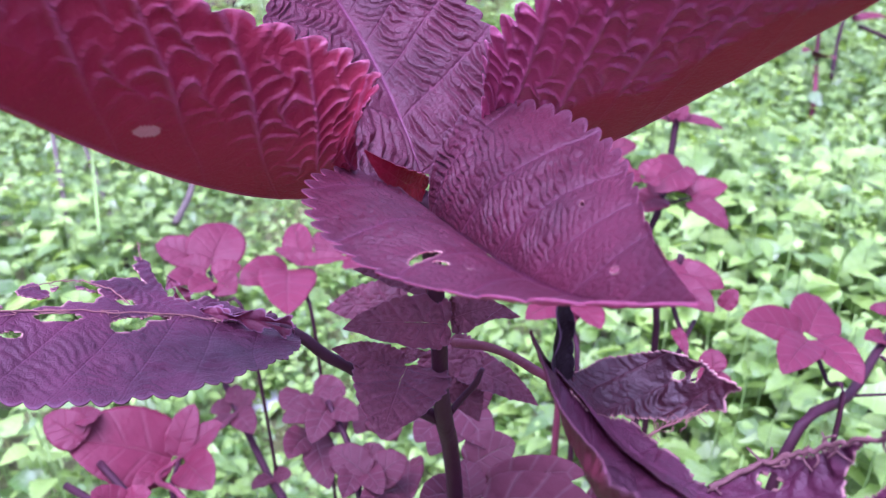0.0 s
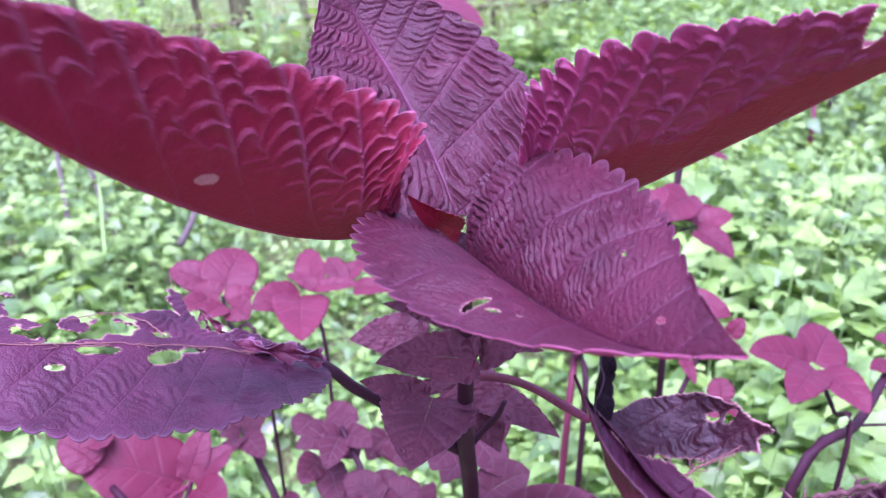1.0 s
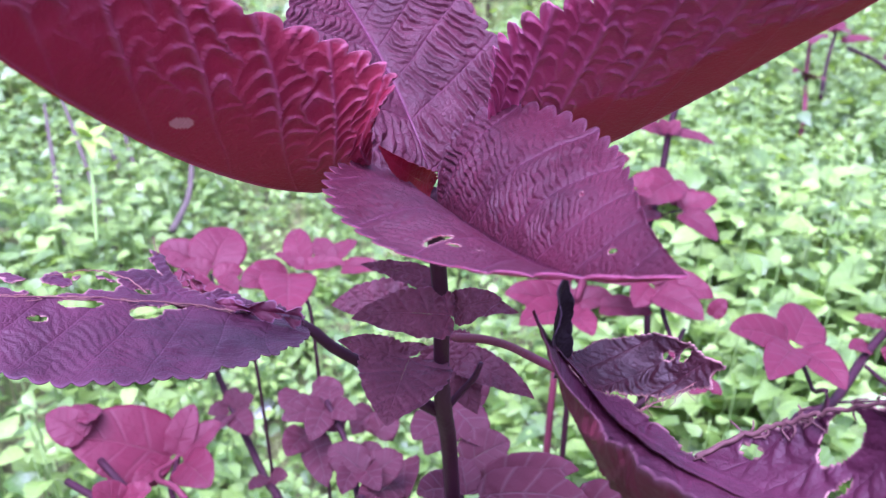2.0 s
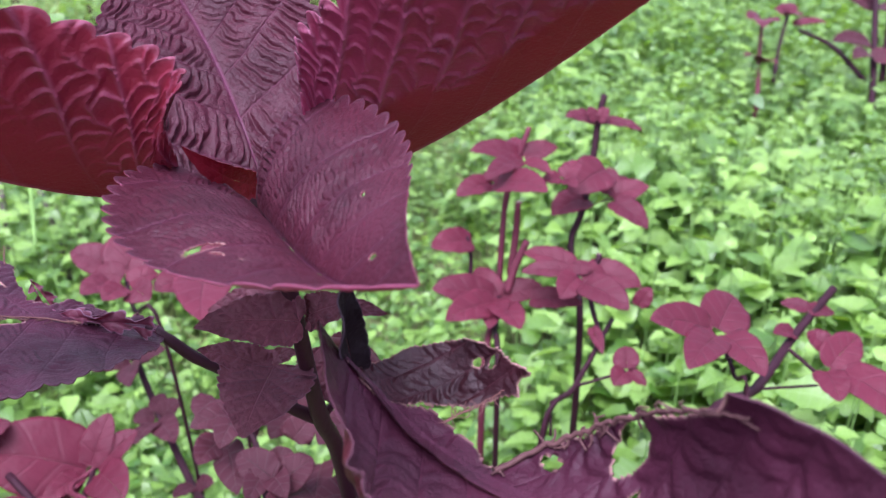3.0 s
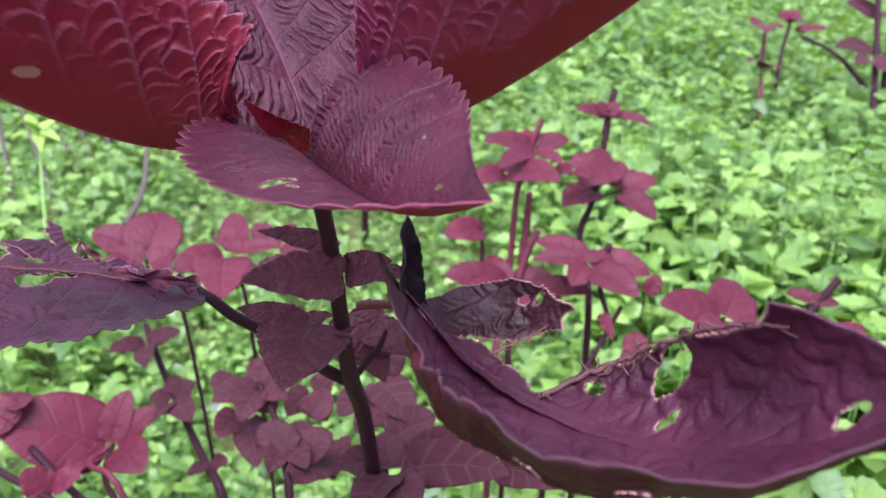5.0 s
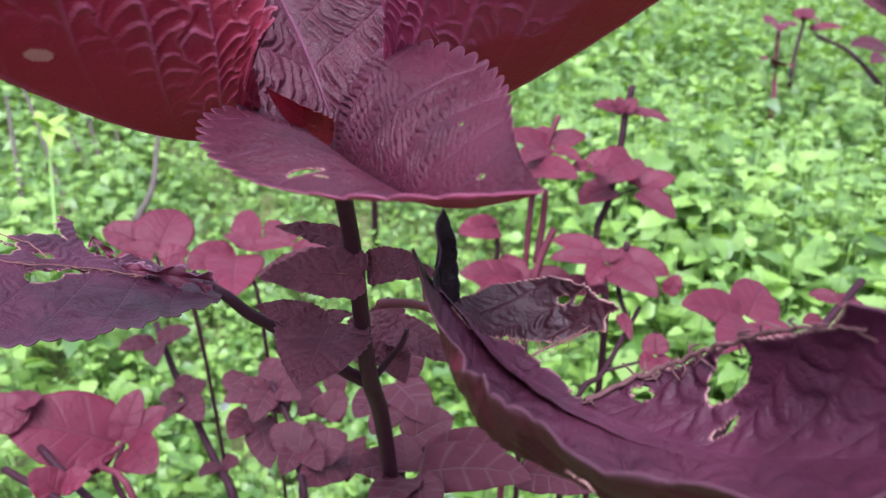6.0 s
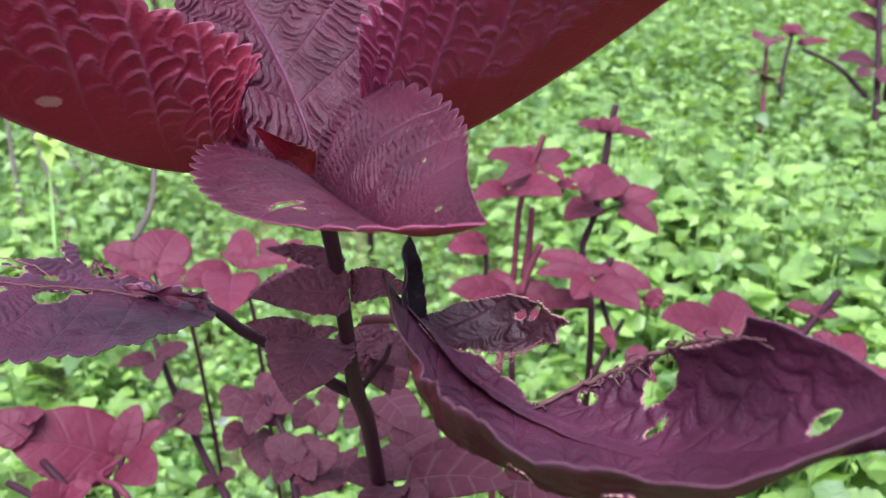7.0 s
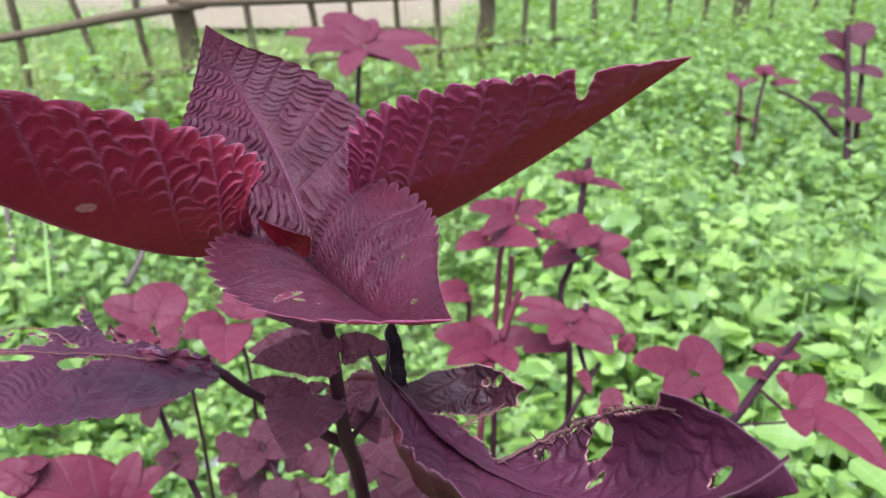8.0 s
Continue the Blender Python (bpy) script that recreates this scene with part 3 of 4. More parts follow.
part("leaf", blade_mesh("leaf", [(-0.0602, 0.2902, 0.7653), (-0.0994, 0.2738, 0.7812), (-0.1355, 0.2481, 0.8052), (-0.2000, 0.2084, 0.8190)], (-0.3055, -0.1433), 0.0561, -0.058, 0.644, (-0.098, -0.896, 7.3), (0.350, 0.300, 0.0),
     SKIN_OLD, SKIN_UNDER_OLD, eaten=eaten_low_left, veins=9, quilt=0.0013, ripple=0.0004, rows=240.0, wave=0.0008, folds=True, teeth=34, tooth=0.08, nt=300, ns=60), main, "dark purple leaf eaten along its midrib")
part("leaf", blade_mesh("leaf", [(0.0278, 0.1662, 0.8478), (0.0491, 0.1700, 0.7981), (0.1094, 0.1161, 0.8036), (0.1246, 0.0829, 0.8680)], (0.2196, -0.4215), 0.0619, -0.189, 0.879, (-0.80, 0.19, 57.3), (-0.1559, 0.0845, 24.71),
     SKIN_OLD, SKIN_UNDER_OLD, eaten=lambda side, *a: eaten_low_right(side, *a) if side > 0 else np.full(a[0].shape, -1.0), veins=11, quilt=0.0019, ripple=0.0004, folds=True, rows=150.0, fray=0.9, teeth=18, tooth=0.03, wave=0.0012, nt=320, ns=64), main, "dark purple drooping leaf with its margin rolled inwards")
part("leaf_half", blade_mesh("leaf_half", [(0.0327, 0.1649, 0.8382), (0.0629, 0.1466, 0.8012), (0.0971, 0.1216, 0.8090), (0.1272, 0.0805, 0.8590)], (0.345, -0.316), 0.0640, 0.210, 0.790, (-0.679, 0.298, 57.3), (-0.157, 0.266, 21.5),
     SKIN_OLD, SKIN_UNDER_OLD, eaten=lambda side, *a: eaten_low_right(side, *a) if side < 0 else np.full(a[0].shape, -1.0), veins=11, quilt=0.0019, ripple=0.0004, folds=True, rows=150.0, fray=0.9, teeth=18, tooth=0.03, wave=0.0012, nt=320, ns=64), main, "dark purple leaf half eaten back to its veins")
part("leaf", blade_mesh("leaf", [(0.0327, 0.1649, 0.8382), (0.0629, 0.1466, 0.8012), (0.0971, 0.1216, 0.8090), (0.1272, 0.0805, 0.8590)], (0.345, -0.316), 0.0640, 0.210, 0.790, (-0.679, 0.298, 57.3), (-0.157, 0.266, 21.5),
     SKIN_DARK, SKIN_DARK, eaten=eaten_flap, veins=22, quilt=0.0010, ripple=0.0006, rows=330.0, folds=True, fray=1.2, fade=(1.2, 0.0, 1.0), teeth=30, nt=300, ns=90), main, "blackish shrivelled rest of a leaf half with a ragged tan edge")


def on_blade(P, roll, width, lobe, shoulder, left, right, side, t, f, lift=0.0005):
    """A place on a blade's upper skin."""
    t, f = np.asarray(t, float), np.asarray(f, float)
    along, out = margin(t, lobe, width, shoulder)
    return bend(P, (0, 0, 1), roll, left if side < 0 else right, t**1.5 + (along - t**1.5) * f, out * f, side) + np.array([0, 0, lift])


def bare_vein(blade, side, t, f, radius, stubs, out, mat=TATTER, label="dry tan bare leaf vein"):
    """A vein left standing where the blade is gone, with stubs of its branches: one tube of tubes."""
    q = np.linspace(0, len(t) - 1, 5 * len(t))
    jag = np.array([rng0.uniform(-1, 1) for _ in q])
    row = on_blade(*blade, side, np.interp(q, np.arange(len(t)), t), np.maximum(0, np.interp(q, np.arange(len(t)), f) + 0.012 * jag))
    part("vein", tube_mesh("vein", row, np.linspace(radius, radius * 0.5, len(row)), mat, 6), main, label)
    for _ in range(stubs):
        q = rng0.random() * (len(t) - 1)
        i = int(q)
        a, b = np.interp(q, np.arange(len(t)), t), np.interp(q, np.arange(len(f)), f)
        s = rng0.choice((-1, 1)) * rng0.uniform(0.4, 1.0) * out
        pts = on_blade(*blade, side, [a, a + 0.01 * rng0.uniform(-1, 1), a + 0.02 * rng0.uniform(-1, 1)], [max(0.0, b), max(0, b + s * 0.5), max(0, b + s)])
        part("vein_stub", tube_mesh("vein_stub", pts, [radius * 0.5, radius * 0.4, radius * 0.3], mat, 5), main)


rng0 = random.Random(3)
LOW_LEFT = ([(-0.0602, 0.2902, 0.7653), (-0.0994, 0.2738, 0.7812), (-0.1355, 0.2481, 0.8052), (-0.2000, 0.2084, 0.8190)], (-0.3055, -0.1433), 0.0561, -0.058, 0.644, (-0.098, -0.896, 7.3), (0.350, 0.300, 0.0))
LOW_RIGHT = ([(0.0327, 0.1649, 0.8382), (0.0629, 0.1466, 0.8012), (0.0971, 0.1216, 0.8090), (0.1272, 0.0805, 0.8590)], (0.345, -0.316), 0.0640, 0.210, 0.790, (-0.679, 0.298, 57.3), (-0.157, 0.266, 21.5))
bare_vein(LOW_RIGHT, -1, [0.495, 0.53, 0.58, 0.62, 0.66, 0.72, 0.76, 0.81, 0.84], [0.12, 0.27, 0.36, 0.43, 0.50, 0.60, 0.68, 0.78, 0.83], 0.0008, 26, 0.07, TATTER_DARK, "dark purple bare leaf vein with torn stubs")
bare_vein(LOW_RIGHT, -1, [0.37, 0.385, 0.405, 0.43], [0.22, 0.28, 0.35, 0.43], 0.0003, 16, 0.07)
bare_vein(LOW_LEFT, -1, [0.25, 0.38, 0.5, 0.6, 0.7, 0.78, 0.85], [0.01, 0.03, 0.0, 0.02, 0.0, 0.03, 0.0], 0.0004, 46, 0.06)
bare_vein(LOW_LEFT, 1, [0.58, 0.60, 0.64, 0.68, 0.70, 0.74], [0.1, 0.3, 0.40, 0.41, 0.38, 0.33], 0.0003, 10, 0.05)
bare_vein(LOW_LEFT, 1, [0.50, 0.497, 0.49, 0.487], [0.75, 0.85, 0.95, 1.03], 0.00025, 4, 0.05)

part("petiole", tube_mesh("petiole", [(-0.001, 0.246, 0.838), (-0.012, 0.244, 0.842), (-0.024, 0.241, 0.847), (-0.034, 0.239, 0.849)], [0.003, 0.0028, 0.0026, 0.002], STALK_RED), main)
part("petiole", tube_mesh("petiole", [(-0.016, 0.288, 0.731), (-0.026, 0.287, 0.738), (-0.036, 0.287, 0.746), (-0.046, 0.284, 0.755), (-0.054, 0.283, 0.764), (-0.064, 0.288, 0.768)], [0.0030, 0.0028, 0.0027, 0.0026, 0.0024, 0.0016], STALK), main)
part("petiole", tube_mesh("petiole", [(0.008, 0.301, 0.750), (0.020, 0.280, 0.763), (0.029, 0.254, 0.777), (0.036, 0.227, 0.790), (0.042, 0.215, 0.794)], [0.0022, 0.0019, 0.0017, 0.0017, 0.0014], STALK_RED), main)
part("side_shoot", tube_mesh("side_shoot", [(-0.000, 0.297, 0.711), (-0.008, 0.293, 0.719), (-0.014, 0.289, 0.728), (-0.019, 0.284, 0.735)], [0.0034, 0.003, 0.0028, 0.0024], STALK), main)
part("side_shoot", tube_mesh("side_shoot", [(0.004, 0.297, 0.712), (0.011, 0.299, 0.721), (0.017, 0.298, 0.730), (0.020, 0.297, 0.739)], [0.0018, 0.0016, 0.0015, 0.001], STALK), main)

CURLS = [
    ((-0.056, 0.276, 0.774), (-0.105, 0.281, 0.778), 0.0037),
    ((-0.077, 0.281, 0.775), (-0.132, 0.283, 0.777), 0.0030),
    ((-0.101, 0.288, 0.774), (-0.113, 0.298, 0.785), 0.0030),
]
for i, (base, tip, width) in enumerate(CURLS):
    part("curled_strip", simple_blade(base, tip, width, SKIN_STRIP, 0.05, 0.1, 0.5, 0.9, 13, 0.45, 90, 12, 0.5 - 0.4 * i, 0.0028, 4.0 + i * 2.3, (0.1, -0.6, 1)), main, "crumpled purple strip of eaten leaf")
part("leaf_lobe", blade_mesh("leaf_lobe", [(0.0365, 0.1690, 0.824), (0.0340, 0.1690, 0.836), (0.0335, 0.1670, 0.848), (0.0350, 0.1655, 0.8575)], (0.0, 0.0), 0.0050, 0.0, 0.75,
     (0.45, 0.45, 55.0), (0.35, 0.35, 55.0), SKIN_BLACK, SKIN_BLACK, (0.75, -0.65, 0.1), nt=90, ns=20, teeth=9, tooth=0.1, quilt=0.0006, ripple=0.0005, wave=0.001, seed=2.0, folds=True, rows=400.0), main,
     "dark curled base lobe of a drooping leaf")
SMALL_LEAVES = [
    ((0.006, 0.255, 0.790), (-0.032, 0.250, 0.791), 0.0103),
    ((0.007, 0.260, 0.789), (0.026, 0.258, 0.796), 0.0073),
    ((0.000, 0.287, 0.786), (-0.033, 0.290, 0.793), 0.0054),
    ((-0.015, 0.281, 0.751), (-0.043, 0.280, 0.761), 0.0071),
    ((-0.012, 0.281, 0.752), (-0.020, 0.248, 0.741), 0.0201),
    ((0.001, 0.322, 0.733), (0.019, 0.298, 0.708), 0.0147),
]
SMALL_LOW = [
    ((-0.018, 0.342, 0.743), (-0.056, 0.341, 0.742), 0.0127),
    ((0.011, 0.314, 0.729), (0.045, 0.290, 0.724), 0.0089),
    ((-0.022, 0.305, 0.736), (-0.004, 0.299, 0.746), 0.0046),
    ((0.006, 0.299, 0.768), (0.036, 0.294, 0.768), 0.0059),
]
for i, (base, tip, width) in enumerate(SMALL_LEAVES + SMALL_LOW):
    part("leaf", simple_blade(base, tip, width, SKIN_DUSK, 0.08, 0.2, 0.45, 0.15, 15, 0.09, 84, 24, 0.0, 0.0008, i * 1.7, (0.1 * math.sin(i), -0.75, 1), 10.0, 0.020, 0.0004, True), main)
part("young_leaf", blade_mesh("young_leaf", [(-0.0005, 0.2450, 0.8480), (-0.0035, 0.2370, 0.8520), (-0.0095, 0.2270, 0.8590), (-0.0165, 0.2235, 0.8700)], (0.0, 0.0), 0.0046, 0.1, 0.6,
     (0.2, 0.2, 0.0), (0.1, 0.1, 0.0), SKIN_YOUNG, SKIN_YOUNG, (0, -1, 0.4), nt=90, ns=16, teeth=9, tooth=0.2, quilt=0.0006, ripple=0.0002, folds=True, rows=500.0, curl=0.0008), main, "bright red unfolding young leaf")

# ---- red plants behind ----
def red_plant(name, label, stems, leaf_rows, mat=RED_FAR, group="red plants behind", cut=True, sag=0.12, cup=0.2):
    top = plant(name, label, "plant", group)
    for i, (places, r0, r1, stalk) in enumerate(stems):
        if i == 0:
            # the main stem goes down into the soil
            if places[0][2] > places[-1][2]:
                places, r0, r1 = places[::-1], r1, r0
            (x, y, z), (u, v, w) = places[0], places[1]
            x2, y2 = x - 0.3 * (u - x), y - 0.3 * (v - y) + 0.02
            places = [(x2, y2, ground_z(x2, y2) - 0.02), (x - 0.2 * (u - x), y - 0.2 * (v - y) + 0.01, z * 0.5)] + places
        part("stem", tube_mesh("stem", places, np.linspace(r0, r1, len(places)), stalk, 8, PITH if cut else None), top)
    for i, (base, tip, width) in enumerate(leaf_rows):
        part("leaf", simple_blade(base, tip, width * 1.15, mat, sag, 0.15, 0.72, cup, 13, 0.045, 32, 8, 0.0, 0.0006, i * 2.3, (0.25 * math.sin(i * 2.1), -0.55, 1)), top)
    return top


red_plant("red_plant", "tall dark-stemmed plant with cut tip and magenta leaves", [([(0.198, 0.665, 0.518), (0.197, 0.737, 0.570), (0.208, 0.752, 0.599), (0.216, 0.766, 0.626), (0.223, 0.783, 0.660), (0.227, 0.795, 0.684), (0.234, 0.808, 0.709)], .0035, .0035, STALK),
    ([(0.208, 0.753, 0.601), (0.222, 0.748, 0.614), (0.239, 0.750, 0.618)], .0012, .001, STALK)], [
    ((0.226, 0.796, 0.685), (0.191, 0.789, 0.693), 0.0083),
    ((0.227, 0.796, 0.685), (0.268, 0.771, 0.682), 0.0065),
    ((0.223, 0.786, 0.688), (0.215, 0.793, 0.701), 0.0053),
    ((0.225, 0.786, 0.688), (0.236, 0.792, 0.700), 0.0065),
    ((0.232, 0.763, 0.644), (0.190, 0.725, 0.634), 0.0196),
    ((0.213, 0.759, 0.614), (0.174, 0.725, 0.611), 0.0152),
    ((0.239, 0.751, 0.619), (0.276, 0.755, 0.628), 0.0117),
    ((0.237, 0.740, 0.619), (0.266, 0.708, 0.603), 0.0137),
    ((0.238, 0.761, 0.618), (0.240, 0.783, 0.639), 0.0096),
    ((0.239, 0.751, 0.619), (0.258, 0.778, 0.630), 0.0083),
])
red_plant("red_plant", "branching red-stemmed plant with cut tips and broad magenta leaves", [([(0.099, 0.597, 0.512), (0.117, 0.679, 0.543), (0.123, 0.708, 0.598), (0.128, 0.726, 0.633), (0.142, 0.737, 0.677), (0.150, 0.746, 0.696)], .0036, .0028, STALK_RED),
    ([(0.130, 0.690, 0.563), (0.136, 0.707, 0.598), (0.138, 0.714, 0.632)], .004, .003, STALK_RED),
    ([(0.125, 0.664, 0.558), (0.133, 0.676, 0.580), (0.145, 0.687, 0.603)], .004, .0036, STALK_RED),
    ([(0.082, 0.677, 0.538), (0.092, 0.695, 0.573), (0.088, 0.708, 0.598)], .003, .002, STALK)], [
    ((0.142, 0.734, 0.671), (0.091, 0.718, 0.683), 0.0110),
    ((0.144, 0.733, 0.671), (0.179, 0.746, 0.675), 0.0101),
    ((0.141, 0.733, 0.670), (0.133, 0.770, 0.676), 0.0091),
    ((0.139, 0.723, 0.671), (0.104, 0.678, 0.670), 0.0097),
    ((0.145, 0.722, 0.671), (0.166, 0.697, 0.667), 0.0076),
    ((0.114, 0.704, 0.656), (0.157, 0.653, 0.668), 0.0137),
    ((0.111, 0.704, 0.656), (0.077, 0.680, 0.653), 0.0107),
    ((0.112, 0.704, 0.657), (0.112, 0.719, 0.663), 0.0077),
    ((0.181, 0.714, 0.656), (0.199, 0.730, 0.666), 0.0089),
    ((0.181, 0.713, 0.655), (0.190, 0.691, 0.655), 0.0071),
    ((0.178, 0.714, 0.656), (0.160, 0.703, 0.657), 0.0071),
])
red_plant("red_plant", "low magenta leaf cluster beside a cut red stem", [([(0.110, 0.580, 0.524), (0.112, 0.633, 0.539), (0.117, 0.663, 0.555)], .0028, .0028, STALK)], [
    ((0.113, 0.653, 0.557), (0.053, 0.642, 0.577), 0.0161),
    ((0.112, 0.644, 0.560), (0.065, 0.603, 0.567), 0.0136),
    ((0.114, 0.663, 0.555), (0.096, 0.694, 0.570), 0.0112),
    ((0.119, 0.663, 0.555), (0.161, 0.666, 0.562), 0.0121),
    ((0.115, 0.643, 0.559), (0.131, 0.598, 0.560), 0.0136),
    ((0.116, 0.654, 0.559), (0.104, 0.607, 0.555), 0.0117),
    ((0.146, 0.653, 0.558), (0.191, 0.633, 0.563), 0.0107),
    ((0.093, 0.706, 0.593), (0.053, 0.686, 0.597), 0.0134),
])
red_plant("red_plant", "plant with a leaning dark stem, cut tip and magenta leaves", [([(0.135, 0.476, 0.541), (0.168, 0.526, 0.552), (0.212, 0.601, 0.567)], .003, .002, STALK),
    ([(0.198, 0.576, 0.563), (0.197, 0.629, 0.577), (0.206, 0.645, 0.610)], .002, .003, STALK),
    ([(0.168, 0.526, 0.552), (0.196, 0.529, 0.559), (0.209, 0.531, 0.562)], .0014, .001, STALK),
    ([(0.142, 0.477, 0.543), (0.144, 0.497, 0.560)], .0012, .001, STALK)], [
    ((0.184, 0.640, 0.598), (0.138, 0.656, 0.606), 0.0105),
    ((0.179, 0.629, 0.600), (0.133, 0.630, 0.600), 0.0083),
    ((0.194, 0.638, 0.595), (0.241, 0.622, 0.588), 0.0135),
    ((0.187, 0.616, 0.596), (0.220, 0.579, 0.590), 0.0140),
    ((0.184, 0.627, 0.596), (0.165, 0.601, 0.589), 0.0122),
    ((0.186, 0.628, 0.598), (0.190, 0.643, 0.605), 0.0083),
    ((0.187, 0.627, 0.596), (0.212, 0.639, 0.598), 0.0094),
    ((0.230, 0.589, 0.588), (0.242, 0.595, 0.602), 0.0069),
    ((0.210, 0.532, 0.564), (0.211, 0.548, 0.575), 0.0094),
    ((0.209, 0.531, 0.562), (0.197, 0.518, 0.558), 0.0083),
    ((0.210, 0.531, 0.562), (0.223, 0.517, 0.558), 0.0056),
    ((0.190, 0.581, 0.572), (0.195, 0.554, 0.563), 0.0049),
])
red_plant("red_plant", "low plant with four broad spreading magenta leaves", [([(0.281, 0.467, 0.571), (0.286, 0.503, 0.576), (0.284, 0.532, 0.588)], .0022, .0018, STALK)], [
    ((0.276, 0.536, 0.596), (0.221, 0.524, 0.616), 0.0145),
    ((0.284, 0.545, 0.592), (0.309, 0.582, 0.600), 0.0191),
    ((0.276, 0.526, 0.599), (0.241, 0.482, 0.599), 0.0140),
    ((0.282, 0.526, 0.599), (0.297, 0.478, 0.594), 0.0132),
])
red_plant("red_plant", "plant with a thick leaning cut stem and magenta leaves", [([(0.231, 0.434, 0.565), (0.302, 0.499, 0.567), (0.354, 0.563, 0.565), (0.382, 0.589, 0.576), (0.411, 0.615, 0.587)], .0042, .0036, STALK),
    ([(0.305, 0.499, 0.567), (0.359, 0.515, 0.557)], .0012, .001, STALK),
    ([(0.394, 0.531, 0.546), (0.373, 0.534, 0.551), (0.350, 0.552, 0.566)], .0016, .0018, STALK)], [
    ((0.379, 0.591, 0.581), (0.359, 0.602, 0.581), 0.0065),
    ((0.379, 0.590, 0.580), (0.407, 0.597, 0.572), 0.0065),
    ((0.364, 0.574, 0.567), (0.337, 0.558, 0.578), 0.0073),
    ((0.388, 0.560, 0.560), (0.374, 0.575, 0.568), 0.0095),
    ((0.383, 0.545, 0.552), (0.419, 0.572, 0.564), 0.0136),
    ((0.376, 0.536, 0.555), (0.372, 0.501, 0.551), 0.0120),
    ((0.389, 0.536, 0.555), (0.426, 0.464, 0.543), 0.0166),
    ((0.373, 0.562, 0.565), (0.403, 0.576, 0.549), 0.0085),
])
red_plant("red_plant", "plant with rounded rose-red leaves", [([(-0.164, 0.551, 0.592), (-0.194, 0.577, 0.598), (-0.209, 0.607, 0.612)], .0016, .0016, STALK)], [
    ((-0.224, 0.613, 0.622), (-0.257, 0.618, 0.633), 0.0129),
    ((-0.209, 0.610, 0.618), (-0.199, 0.653, 0.635), 0.0222),
    ((-0.208, 0.599, 0.618), (-0.233, 0.602, 0.622), 0.0098),
    ((-0.199, 0.588, 0.619), (-0.178, 0.600, 0.621), 0.0097),
    ((-0.199, 0.578, 0.621), (-0.209, 0.556, 0.621), 0.0093),
    ((-0.192, 0.577, 0.620), (-0.175, 0.564, 0.616), 0.0113),
    ((-0.215, 0.589, 0.619), (-0.231, 0.567, 0.621), 0.0104),
])
red_plant("red_plant", "plant with rose-red heart-shaped leaves", [([(-0.110, 0.550, 0.592), (-0.126, 0.579, 0.602), (-0.135, 0.607, 0.613)], .0016, .0016, STALK)], [
    ((-0.141, 0.607, 0.613), (-0.175, 0.576, 0.618), 0.0155),
    ((-0.140, 0.607, 0.614), (-0.125, 0.530, 0.617), 0.0207),
    ((-0.131, 0.619, 0.616), (-0.145, 0.661, 0.632), 0.0123),
    ((-0.127, 0.610, 0.620), (-0.089, 0.611, 0.623), 0.0064),
    ((-0.126, 0.609, 0.619), (-0.157, 0.633, 0.621), 0.0060),
    ((-0.113, 0.665, 0.596), (-0.090, 0.693, 0.606), 0.0087),
    ((-0.113, 0.665, 0.596), (-0.131, 0.694, 0.607), 0.0098),
    ((-0.099, 0.645, 0.600), (-0.056, 0.635, 0.605), 0.0083),
])
red_plant("red_plant", "plant with one large toothed magenta leaf and small side leaves", [([(-0.188, 0.435, 0.495), (-0.228, 0.472, 0.500), (-0.225, 0.492, 0.497), (-0.220, 0.499, 0.499)], .003, .002, STALK_RED),
    ([(-0.270, 0.471, 0.519), (-0.235, 0.443, 0.509), (-0.209, 0.420, 0.510)], .003, .003, STALK),
    ([(-0.220, 0.499, 0.498), (-0.217, 0.468, 0.494), (-0.195, 0.435, 0.495)], .002, .0025, STALK),
    ([(-0.286, 0.448, 0.518), (-0.250, 0.426, 0.520), (-0.225, 0.413, 0.517)], .003, .003, STALK)], [
    ((-0.226, 0.499, 0.498), (-0.299, 0.478, 0.533), 0.0288),
    ((-0.223, 0.500, 0.500), (-0.212, 0.531, 0.529), 0.0112),
    ((-0.217, 0.499, 0.499), (-0.188, 0.520, 0.519), 0.0112),
    ((-0.214, 0.493, 0.499), (-0.182, 0.461, 0.503), 0.0153),
    ((-0.228, 0.493, 0.498), (-0.245, 0.460, 0.499), 0.0081),
    ((-0.290, 0.485, 0.546), (-0.280, 0.506, 0.544), 0.0125),
    ((-0.283, 0.479, 0.535), (-0.314, 0.487, 0.550), 0.0132),
    ((-0.234, 0.424, 0.517), (-0.253, 0.423, 0.537), 0.0106),
    ((-0.234, 0.426, 0.521), (-0.213, 0.430, 0.530), 0.0082),
])
